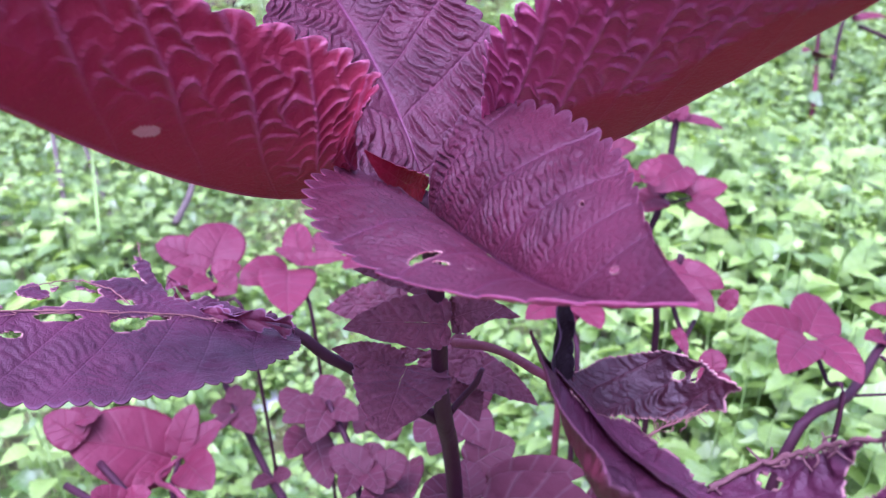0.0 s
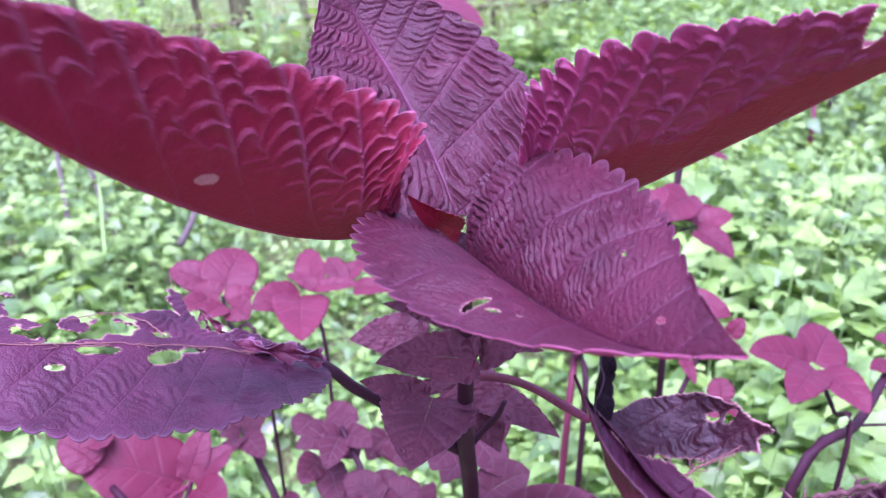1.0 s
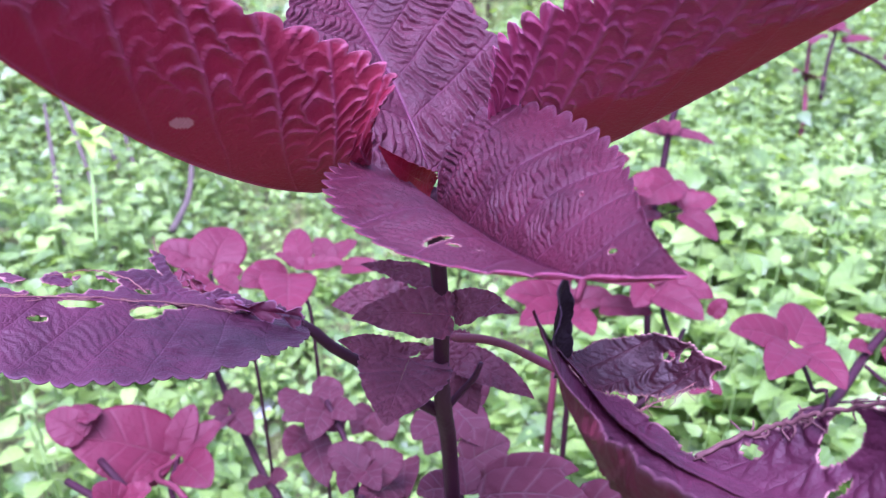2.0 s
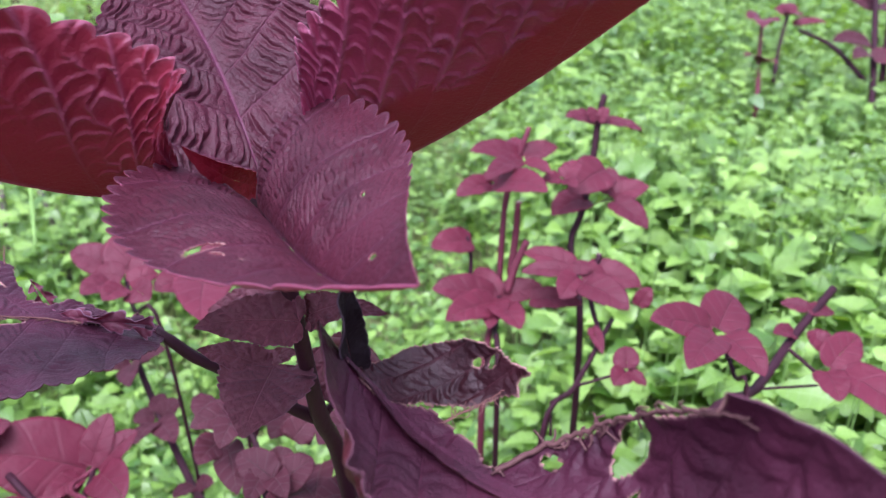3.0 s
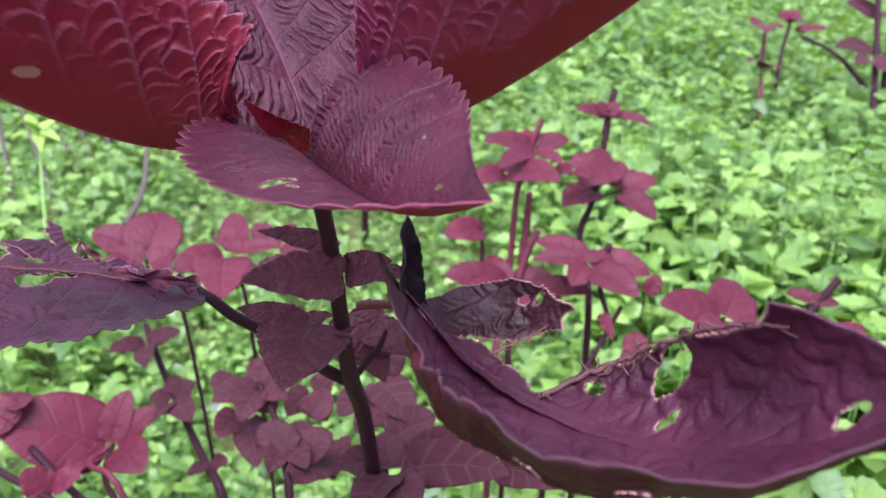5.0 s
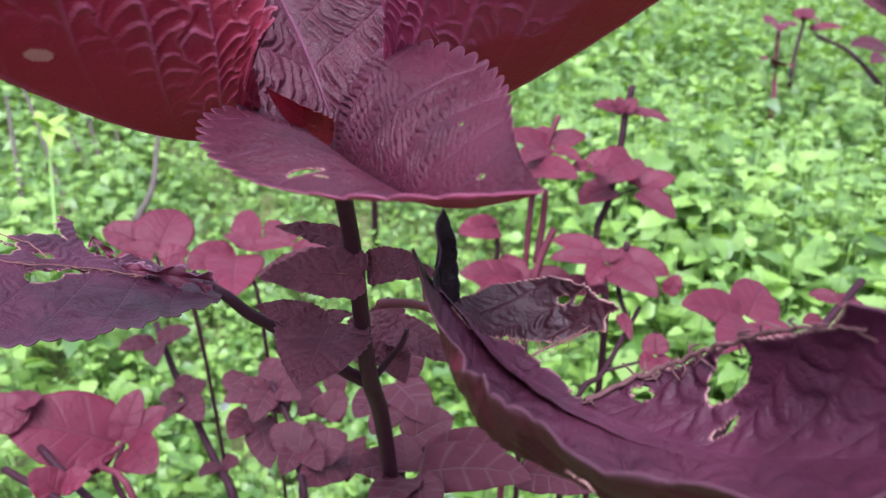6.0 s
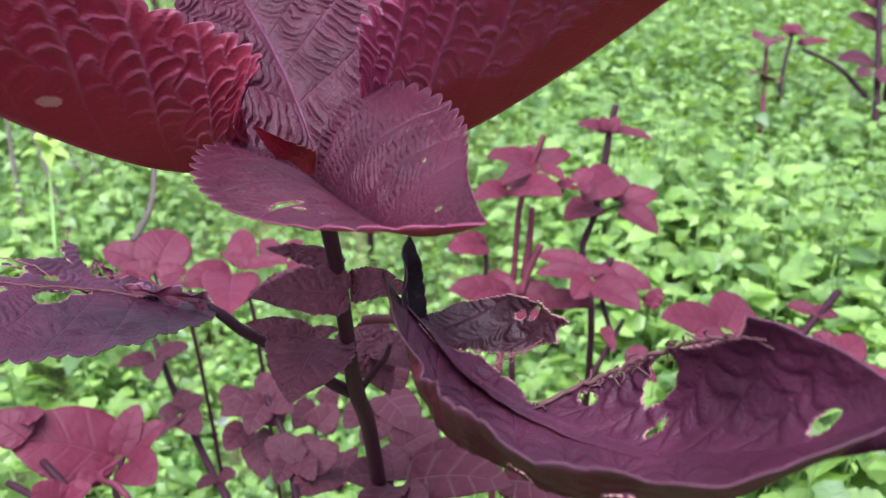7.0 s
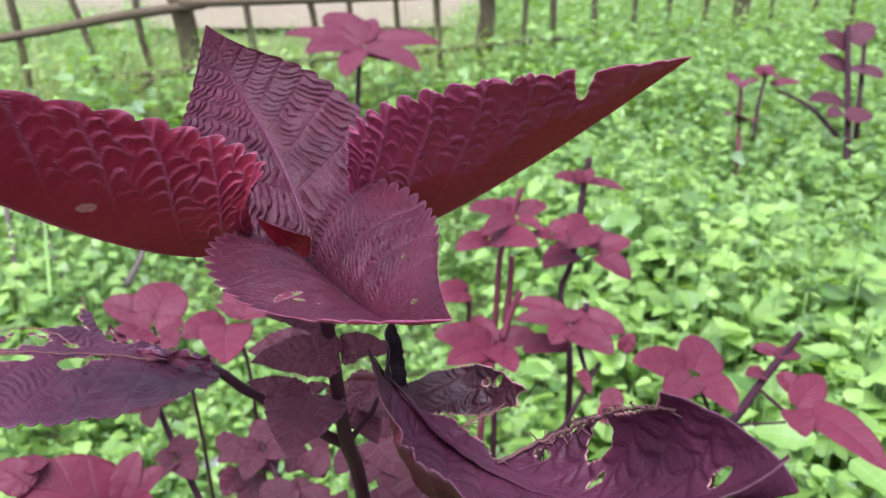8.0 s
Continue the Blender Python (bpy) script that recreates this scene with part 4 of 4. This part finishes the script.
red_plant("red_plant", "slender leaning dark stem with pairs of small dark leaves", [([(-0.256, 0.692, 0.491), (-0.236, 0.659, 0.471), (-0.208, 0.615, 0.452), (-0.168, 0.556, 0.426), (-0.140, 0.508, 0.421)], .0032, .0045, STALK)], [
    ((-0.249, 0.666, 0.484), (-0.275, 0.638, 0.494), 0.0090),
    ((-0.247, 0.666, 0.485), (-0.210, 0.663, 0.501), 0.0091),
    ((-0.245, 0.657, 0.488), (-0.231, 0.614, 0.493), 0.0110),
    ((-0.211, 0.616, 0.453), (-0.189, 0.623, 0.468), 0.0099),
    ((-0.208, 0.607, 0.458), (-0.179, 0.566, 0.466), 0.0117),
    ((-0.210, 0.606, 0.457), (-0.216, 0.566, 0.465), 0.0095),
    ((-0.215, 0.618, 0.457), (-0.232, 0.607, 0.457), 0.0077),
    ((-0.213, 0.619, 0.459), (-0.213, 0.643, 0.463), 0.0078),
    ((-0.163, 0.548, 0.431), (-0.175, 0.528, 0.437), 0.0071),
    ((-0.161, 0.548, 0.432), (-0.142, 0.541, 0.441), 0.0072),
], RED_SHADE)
# shade below the main plant is carried by the darker RED_SHADE colour
red_plant("red_plant", "low plants with pink leaves, their colour darkened for the shade they stand in", [([(-0.087, 0.467, 0.584), (-0.069, 0.437, 0.569), (-0.057, 0.398, 0.559), (-0.045, 0.349, 0.572)], .0022, .003, STALK),
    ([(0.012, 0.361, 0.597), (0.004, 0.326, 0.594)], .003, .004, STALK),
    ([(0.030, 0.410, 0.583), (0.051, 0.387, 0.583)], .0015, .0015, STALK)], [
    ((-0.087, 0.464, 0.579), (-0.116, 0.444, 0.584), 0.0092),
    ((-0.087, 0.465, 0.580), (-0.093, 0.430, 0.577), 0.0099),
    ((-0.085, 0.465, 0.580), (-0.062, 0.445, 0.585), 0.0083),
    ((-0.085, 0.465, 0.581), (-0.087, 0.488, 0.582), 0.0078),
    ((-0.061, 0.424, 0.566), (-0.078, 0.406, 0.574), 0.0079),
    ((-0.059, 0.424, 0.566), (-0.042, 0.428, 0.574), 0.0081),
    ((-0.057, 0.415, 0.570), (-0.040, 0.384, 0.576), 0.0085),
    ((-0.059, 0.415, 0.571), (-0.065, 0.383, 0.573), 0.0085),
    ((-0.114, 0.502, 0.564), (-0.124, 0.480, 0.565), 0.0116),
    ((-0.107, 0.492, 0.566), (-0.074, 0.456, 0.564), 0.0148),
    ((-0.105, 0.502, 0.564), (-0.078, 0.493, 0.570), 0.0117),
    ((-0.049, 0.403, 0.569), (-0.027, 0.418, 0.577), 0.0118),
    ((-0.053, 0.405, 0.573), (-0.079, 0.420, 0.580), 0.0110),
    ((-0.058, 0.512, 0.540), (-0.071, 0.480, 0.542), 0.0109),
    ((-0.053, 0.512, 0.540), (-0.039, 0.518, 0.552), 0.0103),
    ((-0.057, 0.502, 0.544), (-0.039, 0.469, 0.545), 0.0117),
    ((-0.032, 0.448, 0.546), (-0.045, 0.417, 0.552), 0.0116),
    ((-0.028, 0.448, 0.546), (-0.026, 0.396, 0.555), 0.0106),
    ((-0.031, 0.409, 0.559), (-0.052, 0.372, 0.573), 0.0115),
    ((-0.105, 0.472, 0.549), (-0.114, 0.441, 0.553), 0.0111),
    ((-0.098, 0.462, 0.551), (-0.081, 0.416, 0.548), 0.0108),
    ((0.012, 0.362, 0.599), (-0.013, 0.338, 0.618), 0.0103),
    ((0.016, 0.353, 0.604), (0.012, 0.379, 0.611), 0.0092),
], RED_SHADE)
red_plant("red_plant", "broad pink leaf rosette low beside the stem, its colour darkened for shade", [([(0.017, 0.341, 0.602), (0.015, 0.307, 0.601)], .003, .004, STALK)], [
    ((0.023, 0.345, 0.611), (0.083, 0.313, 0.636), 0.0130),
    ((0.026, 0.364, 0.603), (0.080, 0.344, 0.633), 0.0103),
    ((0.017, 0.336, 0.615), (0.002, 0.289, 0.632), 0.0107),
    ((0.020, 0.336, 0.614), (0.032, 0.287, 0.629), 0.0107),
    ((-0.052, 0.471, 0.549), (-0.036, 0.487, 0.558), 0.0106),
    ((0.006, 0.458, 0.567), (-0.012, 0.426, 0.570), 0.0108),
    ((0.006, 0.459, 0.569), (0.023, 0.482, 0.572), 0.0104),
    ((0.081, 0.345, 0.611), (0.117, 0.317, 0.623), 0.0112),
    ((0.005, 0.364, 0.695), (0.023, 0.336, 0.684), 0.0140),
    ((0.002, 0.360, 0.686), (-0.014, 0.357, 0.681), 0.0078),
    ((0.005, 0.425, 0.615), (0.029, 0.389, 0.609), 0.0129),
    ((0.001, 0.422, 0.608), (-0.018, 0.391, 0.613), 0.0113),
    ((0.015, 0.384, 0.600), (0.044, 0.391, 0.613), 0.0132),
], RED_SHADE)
red_plant("red_plant", "red plant before the fence with a spreading top", [([(-0.114, 1.701, 0.369), (-0.110, 1.818, 0.513), (-0.106, 1.928, 0.639)], .009, .006, STALK)], [
    ((-0.101, 1.933, 0.650), (-0.224, 1.827, 0.652), 0.0376),
    ((-0.101, 1.935, 0.655), (-0.195, 2.018, 0.715), 0.0475),
    ((-0.098, 1.936, 0.657), (-0.093, 2.062, 0.695), 0.0339),
    ((-0.080, 1.934, 0.654), (0.092, 1.930, 0.653), 0.0303),
    ((-0.084, 1.880, 0.654), (0.043, 1.753, 0.621), 0.0314),
    ((-0.104, 1.877, 0.648), (-0.126, 1.752, 0.610), 0.0314),
    ((-0.090, 1.878, 0.651), (-0.028, 1.814, 0.633), 0.0239),
    ((-0.099, 1.911, 0.650), (-0.293, 1.949, 0.676), 0.0247),
    ((-0.101, 1.934, 0.652), (-0.033, 1.997, 0.676), 0.0279),
])
red_plant("red_plant", "far dark red plant with crossing stems", [([(1.101, 1.777, 0.190), (1.206, 2.036, 0.371), (1.276, 2.283, 0.634)], .010, .008, STALK),
    ([(1.184, 2.037, 0.371), (1.154, 2.178, 0.426), (1.107, 2.301, 0.446)], .007, .005, STALK),
    ([(1.229, 2.036, 0.371), (1.326, 2.268, 0.606)], .008, .006, STALK)], [
    ((1.227, 2.130, 0.445), (1.103, 2.085, 0.463), 0.0270),
    ((1.207, 2.063, 0.423), (1.281, 2.062, 0.423), 0.0267),
    ((1.263, 2.226, 0.523), (1.185, 2.241, 0.551), 0.0280),
    ((1.271, 2.226, 0.523), (1.311, 2.109, 0.516), 0.0334),
    ((1.199, 2.067, 0.430), (1.102, 1.965, 0.448), 0.0203),
    ((1.271, 2.254, 0.579), (1.201, 2.273, 0.613), 0.0311),
    ((1.279, 2.261, 0.593), (1.357, 2.282, 0.634), 0.0342),
], RED_SHADE)
red_plant("red_plant", "far small rose-red plant with two stems", [([(0.902, 2.014, 0.317), (0.951, 2.167, 0.398), (0.982, 2.260, 0.471)], .007, .005, STALK_RED),
    ([(0.968, 2.089, 0.357), (1.028, 2.230, 0.414), (1.075, 2.320, 0.482)], .006, .005, STALK)], [
    ((0.982, 2.265, 0.482), (0.921, 2.218, 0.498), 0.0252),
    ((0.982, 2.265, 0.482), (1.006, 2.212, 0.488), 0.0252),
    ((0.961, 2.215, 0.493), (0.922, 2.105, 0.496), 0.0243),
    ((1.075, 2.322, 0.487), (1.039, 2.330, 0.501), 0.0195),
    ((1.075, 2.322, 0.487), (1.092, 2.269, 0.492), 0.0193),
    ((1.075, 2.321, 0.484), (1.097, 2.388, 0.506), 0.0230),
    ((1.091, 2.309, 0.461), (1.188, 2.309, 0.464), 0.0130),
    ((0.951, 2.163, 0.392), (0.954, 2.062, 0.413), 0.0213),
    ((0.951, 2.165, 0.396), (0.873, 2.071, 0.430), 0.0152),
])

# ---- saplings and a fence at the back ----
def stick(label, places, r0, r1):
    top = plant("sapling", label, "sapling", "thin saplings")
    part("trunk", tube_mesh("trunk", places, np.linspace(r0, r1, len(places)), BARK, 7), top)
    return top


for row in ([(-0.712, 1.488, 0.125), (-0.894, 1.789, 0.268), (-1.065, 2.068, 0.368)], [(-0.781, 1.422, 0.213), (-0.915, 1.683, 0.280), (-1.048, 1.950, 0.358)], [(-0.533, 1.349, 0.297), (-0.537, 1.470, 0.314), (-0.564, 1.601, 0.350), (-0.624, 1.865, 0.423)],
            [(-0.788, 1.849, 0.169), (-0.916, 2.093, 0.203), (-1.099, 2.486, 0.307)], [(-0.844, 1.870, 0.207), (-0.986, 2.108, 0.231), (-1.204, 2.503, 0.338)], [(-0.831, 2.056, 0.134), (-0.935, 2.291, 0.151), (-1.094, 2.685, 0.256)]):
    stick("thin grey bare sapling stem leaning among the weeds", row, 0.0075, 0.004)

bright = plant("lime_seedling", "lime-green seedling with divided young leaves", "seedling")
BRIGHT = [
    ((-0.672, 1.383, 0.468), (-0.687, 1.344, 0.502), 0.0141),
    ((-0.672, 1.383, 0.468), (-0.687, 1.309, 0.478), 0.0120),
    ((-0.660, 1.362, 0.472), (-0.599, 1.306, 0.474), 0.0129),
    ((-0.670, 1.383, 0.468), (-0.659, 1.442, 0.474), 0.0125),
    ((-0.662, 1.361, 0.470), (-0.618, 1.269, 0.467), 0.0118),
    ((-0.682, 1.385, 0.473), (-0.718, 1.446, 0.480), 0.0104),
]
for i, (base, tip, width) in enumerate(BRIGHT):
    part("leaf", simple_blade(base, tip, width, GREEN_YOUNG, 0.1, 0.05, 0.4, 0.2, 6, 0.05, 10, 3, seed=i), bright)
part("stem", tube_mesh("stem", [(-0.672, 1.383, 0.468), (-0.643, 1.305, 0.428), (-0.586, 1.161, 0.366)], [0.002, 0.0025, 0.003], STALK_GREEN), bright)

fence = plant("fence", "weathered grey wooden fence of thin posts and rails", "fence")
A, B = Vector((-2.3, 2.75, 0)), Vector((3.2, 4.9, 0))


def fence_bar(name, p, q, r):
    places = [Vector(p).lerp(Vector(q), i / 5) + Vector((random.uniform(-1, 1), random.uniform(-1, 1), random.uniform(-1, 1))) * 0.012 for i in range(6)]
    part(name, tube_mesh(name, places, [r * random.uniform(0.85, 1.15) for _ in places], WOOD, 7), fence)


POSTS = (0.01, 0.05, 0.085, 0.12, 0.155, 0.199, 0.236, 0.258, 0.302, 0.340, 0.375, 0.411, 0.445, 0.48, 0.515, 0.55, 0.59, 0.62, 0.66, 0.70, 0.74, 0.78, 0.83, 0.88, 0.94)
for i, u in enumerate(POSTS):
    c = A.lerp(B, u)
    thick = 0.045 if i in (7, 13, 20) else random.uniform(0.012, 0.017)
    lean = -0.12 if i in (5, 6) else random.uniform(-0.07, 0.02)
    fence_bar("post", c, c + Vector((lean, 0.02, 0.85 + random.uniform(-0.1, 0.1))), thick)
fence_bar("rail", A.lerp(B, 0.0) + Vector((0, -0.05, 0.40)), A.lerp(B, 0.27) + Vector((0, -0.05, 0.60)), 0.018)
fence_bar("rail", A.lerp(B, 0.255) + Vector((0, -0.05, 0.61)), B + Vector((0, -0.05, 0.56)), 0.015)
fence_bar("rail", A.lerp(B, 0.19) + Vector((0, -0.05, 0.355)), A.lerp(B, 0.43) + Vector((0, -0.05, 0.34)), 0.013)
fence_bar("rail", A.lerp(B, 0.42) + Vector((0, -0.05, 0.35)), B + Vector((0, -0.05, 0.33)), 0.012)
fence_bar("brace", A.lerp(B, 0.19) + Vector((0, -0.06, 0.24)), A.lerp(B, 0.262) + Vector((0, -0.06, 0.37)), 0.012)

litter = tagged(new("plastic_scrap"), "crumpled white and green plastic scrap on the soil", "litter")
for name, mat, c, s in (("film", PLASTIC, (-0.358, 1.165, 0.117), 0.03), ("green_film", PLASTIC_GREEN, (-0.365, 1.252, 0.111), 0.018)):
    q = np.linspace(-1, 1, 9)
    v = [(c[0] + s * x, c[1] + s * y, ground_z(c[0], c[1]) + 0.03 + 0.4 * s * noise.noise(Vector((x * 2, y * 2, c[0] * 9)))) for x in q for y in q]
    fcs = [(i * 9 + j, i * 9 + 9 + j, i * 9 + 10 + j, i * 9 + 1 + j) for i in range(8) for j in range(8)]
    part(name, mesh_from(name, v, fcs, (mat,)), litter)


# ---- green weeds ----
def weed_blade(length, width, nt=8, droop=0.25, teeth=True):
    """A small ovate toothed leaf along +x from its petiole's end: places, faces, uv."""
    t = np.linspace(0, 1, nt + 1) ** (1.0 if teeth else 1.15)
    w = width * 2.5 * np.sqrt(t) * (1 - t) ** 1.2
    if teeth:
        w[1:-1] *= 1 + 0.10 * np.where(np.arange(1, nt) % 2, 1, -1)
    z = -droop * length * t**2
    v, uv = [], []
    for s in (-1, 0, 1):
        for i in range(nt + 1):
            v.append((length * t[i], s * w[i], z[i] + abs(s) * w[i] * 0.28))
            uv.append((t[i], abs(s)))
    f = [(r * (nt + 1) + i, r * (nt + 1) + i + 1, (r + 1) * (nt + 1) + i + 1, (r + 1) * (nt + 1) + i) for r in (0, 1) for i in range(nt)]
    return np.array(v), f, uv


def weed_leaves(rng, height, spread):
    """Poses of the leaves of one weed: matrix and length, pair after pair up the stem."""
    rows, pairs = [], rng.randint(4, 6)
    turn = rng.uniform(0, math.pi)
    for i in range(pairs):
        q = (i + 1) / pairs
        length = spread * (0.75 + 0.5 * math.sin(math.pi * min(1, q * 0.9))) * (0.5 if i == pairs - 1 else 1.0) * rng.uniform(0.8, 1.2)
        for h in (0, math.pi):
            m = Matrix.Translation((0, 0, height * (0.30 + 0.70 * q))) @ Matrix.Rotation(turn + h + rng.uniform(-0.3, 0.3), 4, "Z")
            m = m @ Matrix.Rotation(rng.uniform(-0.45, 0.4) - 0.15 * (i == pairs - 1), 4, "Y") @ Matrix.Rotation(rng.uniform(-0.5, 0.5), 4, "X")
            rows.append((m @ Matrix.Translation((length * 0.35, 0, 0)), length))
        turn += math.pi / 2
    return rows


rng = random.Random(7)
blade_v, blade_f, blade_uv = weed_blade(1.0, 0.36, 10)
WEED_BLADE = mesh_from("weed_leaf", blade_v, blade_f, (GREEN,), uv=blade_uv)
WEED_STALK = tube_mesh("weed_stalk", [(0, 0, 0), (0.004, 0.003, 0.5), (0, 0, 1)], [0.0022, 0.0018, 0.001], STALK_GREEN, 5)


def weed_thing(x, y, height, spread):
    top = plant("weed", "light green toothed-leaf weed growing on the soil", "weed", "green weeds")
    top.matrix_world = Matrix.Translation((x, y, ground_z(x, y)))
    st = part("stem", WEED_STALK, top)
    st.scale = (1, 1, height)
    for m, length in weed_leaves(rng, height, spread):
        lf = part("leaf", WEED_BLADE, top)
        lf.matrix_basis = m @ Matrix.Diagonal((length, length, length, 1))
    return top


def weed_size(x, y):
    """Height and leaf length of a weed at a place: tall and dense to the east, low and thin to the west."""
    east = min(1.0, max(0.0, (x - 0.02 * y + 0.05) / 0.45))
    west = min(1.0, max(0.0, (-x - 0.28 * y) / 0.3))
    lush = max(east, 0.6 * west)
    patch = 0.5 + 0.5 * noise.noise(Vector((x * 1.7, y * 1.7, 9)))
    return lush * (0.75 + 0.5 * patch), patch


spots = []
while len(spots) < 6800:
    y = 0.62 + 5.6 * rng.random() ** 0.85
    x = rng.uniform(-0.68 * y - 0.35, 0.72 * y + 0.35)
    lush, patch = weed_size(x, y)
    if rng.random() < (0.62 if x > 0.1 * y else 0.34) + 0.38 * lush:
        spots.append((x, y, 0.10 + 0.26 * lush * rng.uniform(0.75, 1.2) + 0.04 * rng.random(), (0.020 + 0.021 * lush) * (1.2 if y < 1.25 and x > 0 else 1.0) * rng.uniform(0.75, 1.3)))
# taller bushy weeds along the foot of the fence
while len(spots) < 7450:
    u = 0.02 + 0.96 * rng.random() ** 0.6
    x, y = -2.3 + 5.5 * u + rng.uniform(-0.2, 0.2), 2.75 + 2.15 * u - rng.uniform(0.1, 0.75)
    spots.append((x, y, rng.uniform(0.22, 0.55), rng.uniform(0.035, 0.06)))
# small bright sprigs over the moss
while len(spots) < 8500:
    y = rng.uniform(0.62, 2.4)
    x = rng.uniform(-0.62 * y, 0.10 * y)
    spots.append((x, y, rng.uniform(0.05, 0.14), rng.uniform(0.016, 0.027)))
wide = []
while len(wide) < 800:
    x, y = rng.uniform(-4.6, 4.8), rng.uniform(-3.2, 6.2)
    if not -0.68 * y - 0.35 < x < 0.72 * y + 0.35 and math.hypot(x, y - 0.2) > 0.35:
        lush, patch = weed_size(x, y)
        wide.append((x, y, 0.10 + 0.2 * patch * rng.uniform(0.75, 1.2), 0.05 * rng.uniform(0.75, 1.3)))
near = [s for s in spots if s[1] < 1.75 and 0.15 < s[0] < 1.2][:110] + [s for s in spots if s[1] < 1.6 and -0.9 < s[0] < -0.1][:50]
chosen = set(near)
verts, faces, uvs, n = [], [], [], 0
# finer blades near the path, plainer ones further away
SHAPES = [weed_blade(1.0, 0.37, n, teeth=teeth) for n, teeth in ((7, True), (4, False), (3, False))]
SHAPES = [(np.c_[v, np.ones(len(v))], f, uv) for v, f, uv in SHAPES]
sv, sf, sn = [], [], 0
for spot in spots + wide:
    if spot in chosen:
        continue
    x, y, height, spread = spot
    z = ground_z(x, y)
    lv4, lf, luv = SHAPES[0 if 0 < y < 1.7 and abs(x) < y else 1 if 0 < y < 3.2 else 2]
    for m, length in weed_leaves(rng, height, spread):
        m = np.array(Matrix.Translation((x, y, z)) @ m @ Matrix.Diagonal((length, length, length, 1)))
        verts.append((lv4 @ m.T)[:, :3])
        faces += [tuple(n + i for i in f) for f in lf]
        uvs += luv
        n += len(lv4)
    for q in range(4):
        a = math.pi / 2 * q
        for h, r in ((0, 0.002), (height, 0.001)):
            sv.append((x + r * math.cos(a), y + r * math.sin(a), z + h))
    sf += [(sn + 2 * q, sn + (2 * q + 2) % 8, sn + (2 * q + 3) % 8, sn + 2 * q + 1) for q in range(4)]
    sn += 8
carpet = plant("weed_carpet", "dense carpet of light green toothed weeds", "weeds")
carpet["kind"] = "stuff"
tagged(part("leaves", mesh_from("weed_leaves", np.concatenate(verts), faces, (GREEN,), uv=uvs), carpet), kind="stuff")
tagged(part("stems", mesh_from("weed_stems", sv, sf, (STALK_GREEN,)), carpet), kind="stuff")

# grass blades and dry straw between them
gv, gf, guv, n = [], [], [], 0
for i in range(17400):
    a, lean = rng.uniform(0, 6.28), rng.uniform(0.2, 1.6)
    if i < 15000:
        y = 0.6 + 5.9 * rng.random() ** 0.75
        x = rng.uniform(-0.68 * y - 0.3, 0.72 * y + 0.3)
        h = rng.uniform(0.03, 0.13) * (1.3 if y > 2.4 else 1.0)
        w = rng.uniform(0.0012, 0.003)
    else:
        # tall rank grass at the western end of the fence
        u = rng.uniform(0.0, 0.5)
        x, y = -2.3 + 5.5 * u + rng.uniform(-0.15, 0.15), 2.75 + 2.15 * u - rng.uniform(-0.25, 0.5)
        h, w, lean = rng.uniform(0.2, 0.62), rng.uniform(0.003, 0.0065), 0.4 * lean
    d = Vector((math.cos(a), math.sin(a), 0))
    s = Vector((-d.y, d.x, 0)) * w
    o = Vector((x, y, ground_z(x, y)))
    for q in range(4):
        u = q / 3
        c = o + d * (h * lean * u * u) + Vector((0, 0, h * u * (1 - 0.35 * min(lean, 1.4) * u)))
        gv += [c - s * (1 - u * 0.9), c + s * (1 - u * 0.9)]
        guv += [(u, 1.0), (u, 1.0)]
    gf += [(n + 2 * q, n + 2 * q + 1, n + 2 * q + 3, n + 2 * q + 2) for q in range(3)]
    n += 8
grass = new("grass", mesh_from("grass", gv, gf, (GRASS,), uv=guv))
tagged(grass, "thin yellow-green grass and dry straw on the soil", "grass", kind="stuff")
for spot in near:
    weed_thing(*spot)
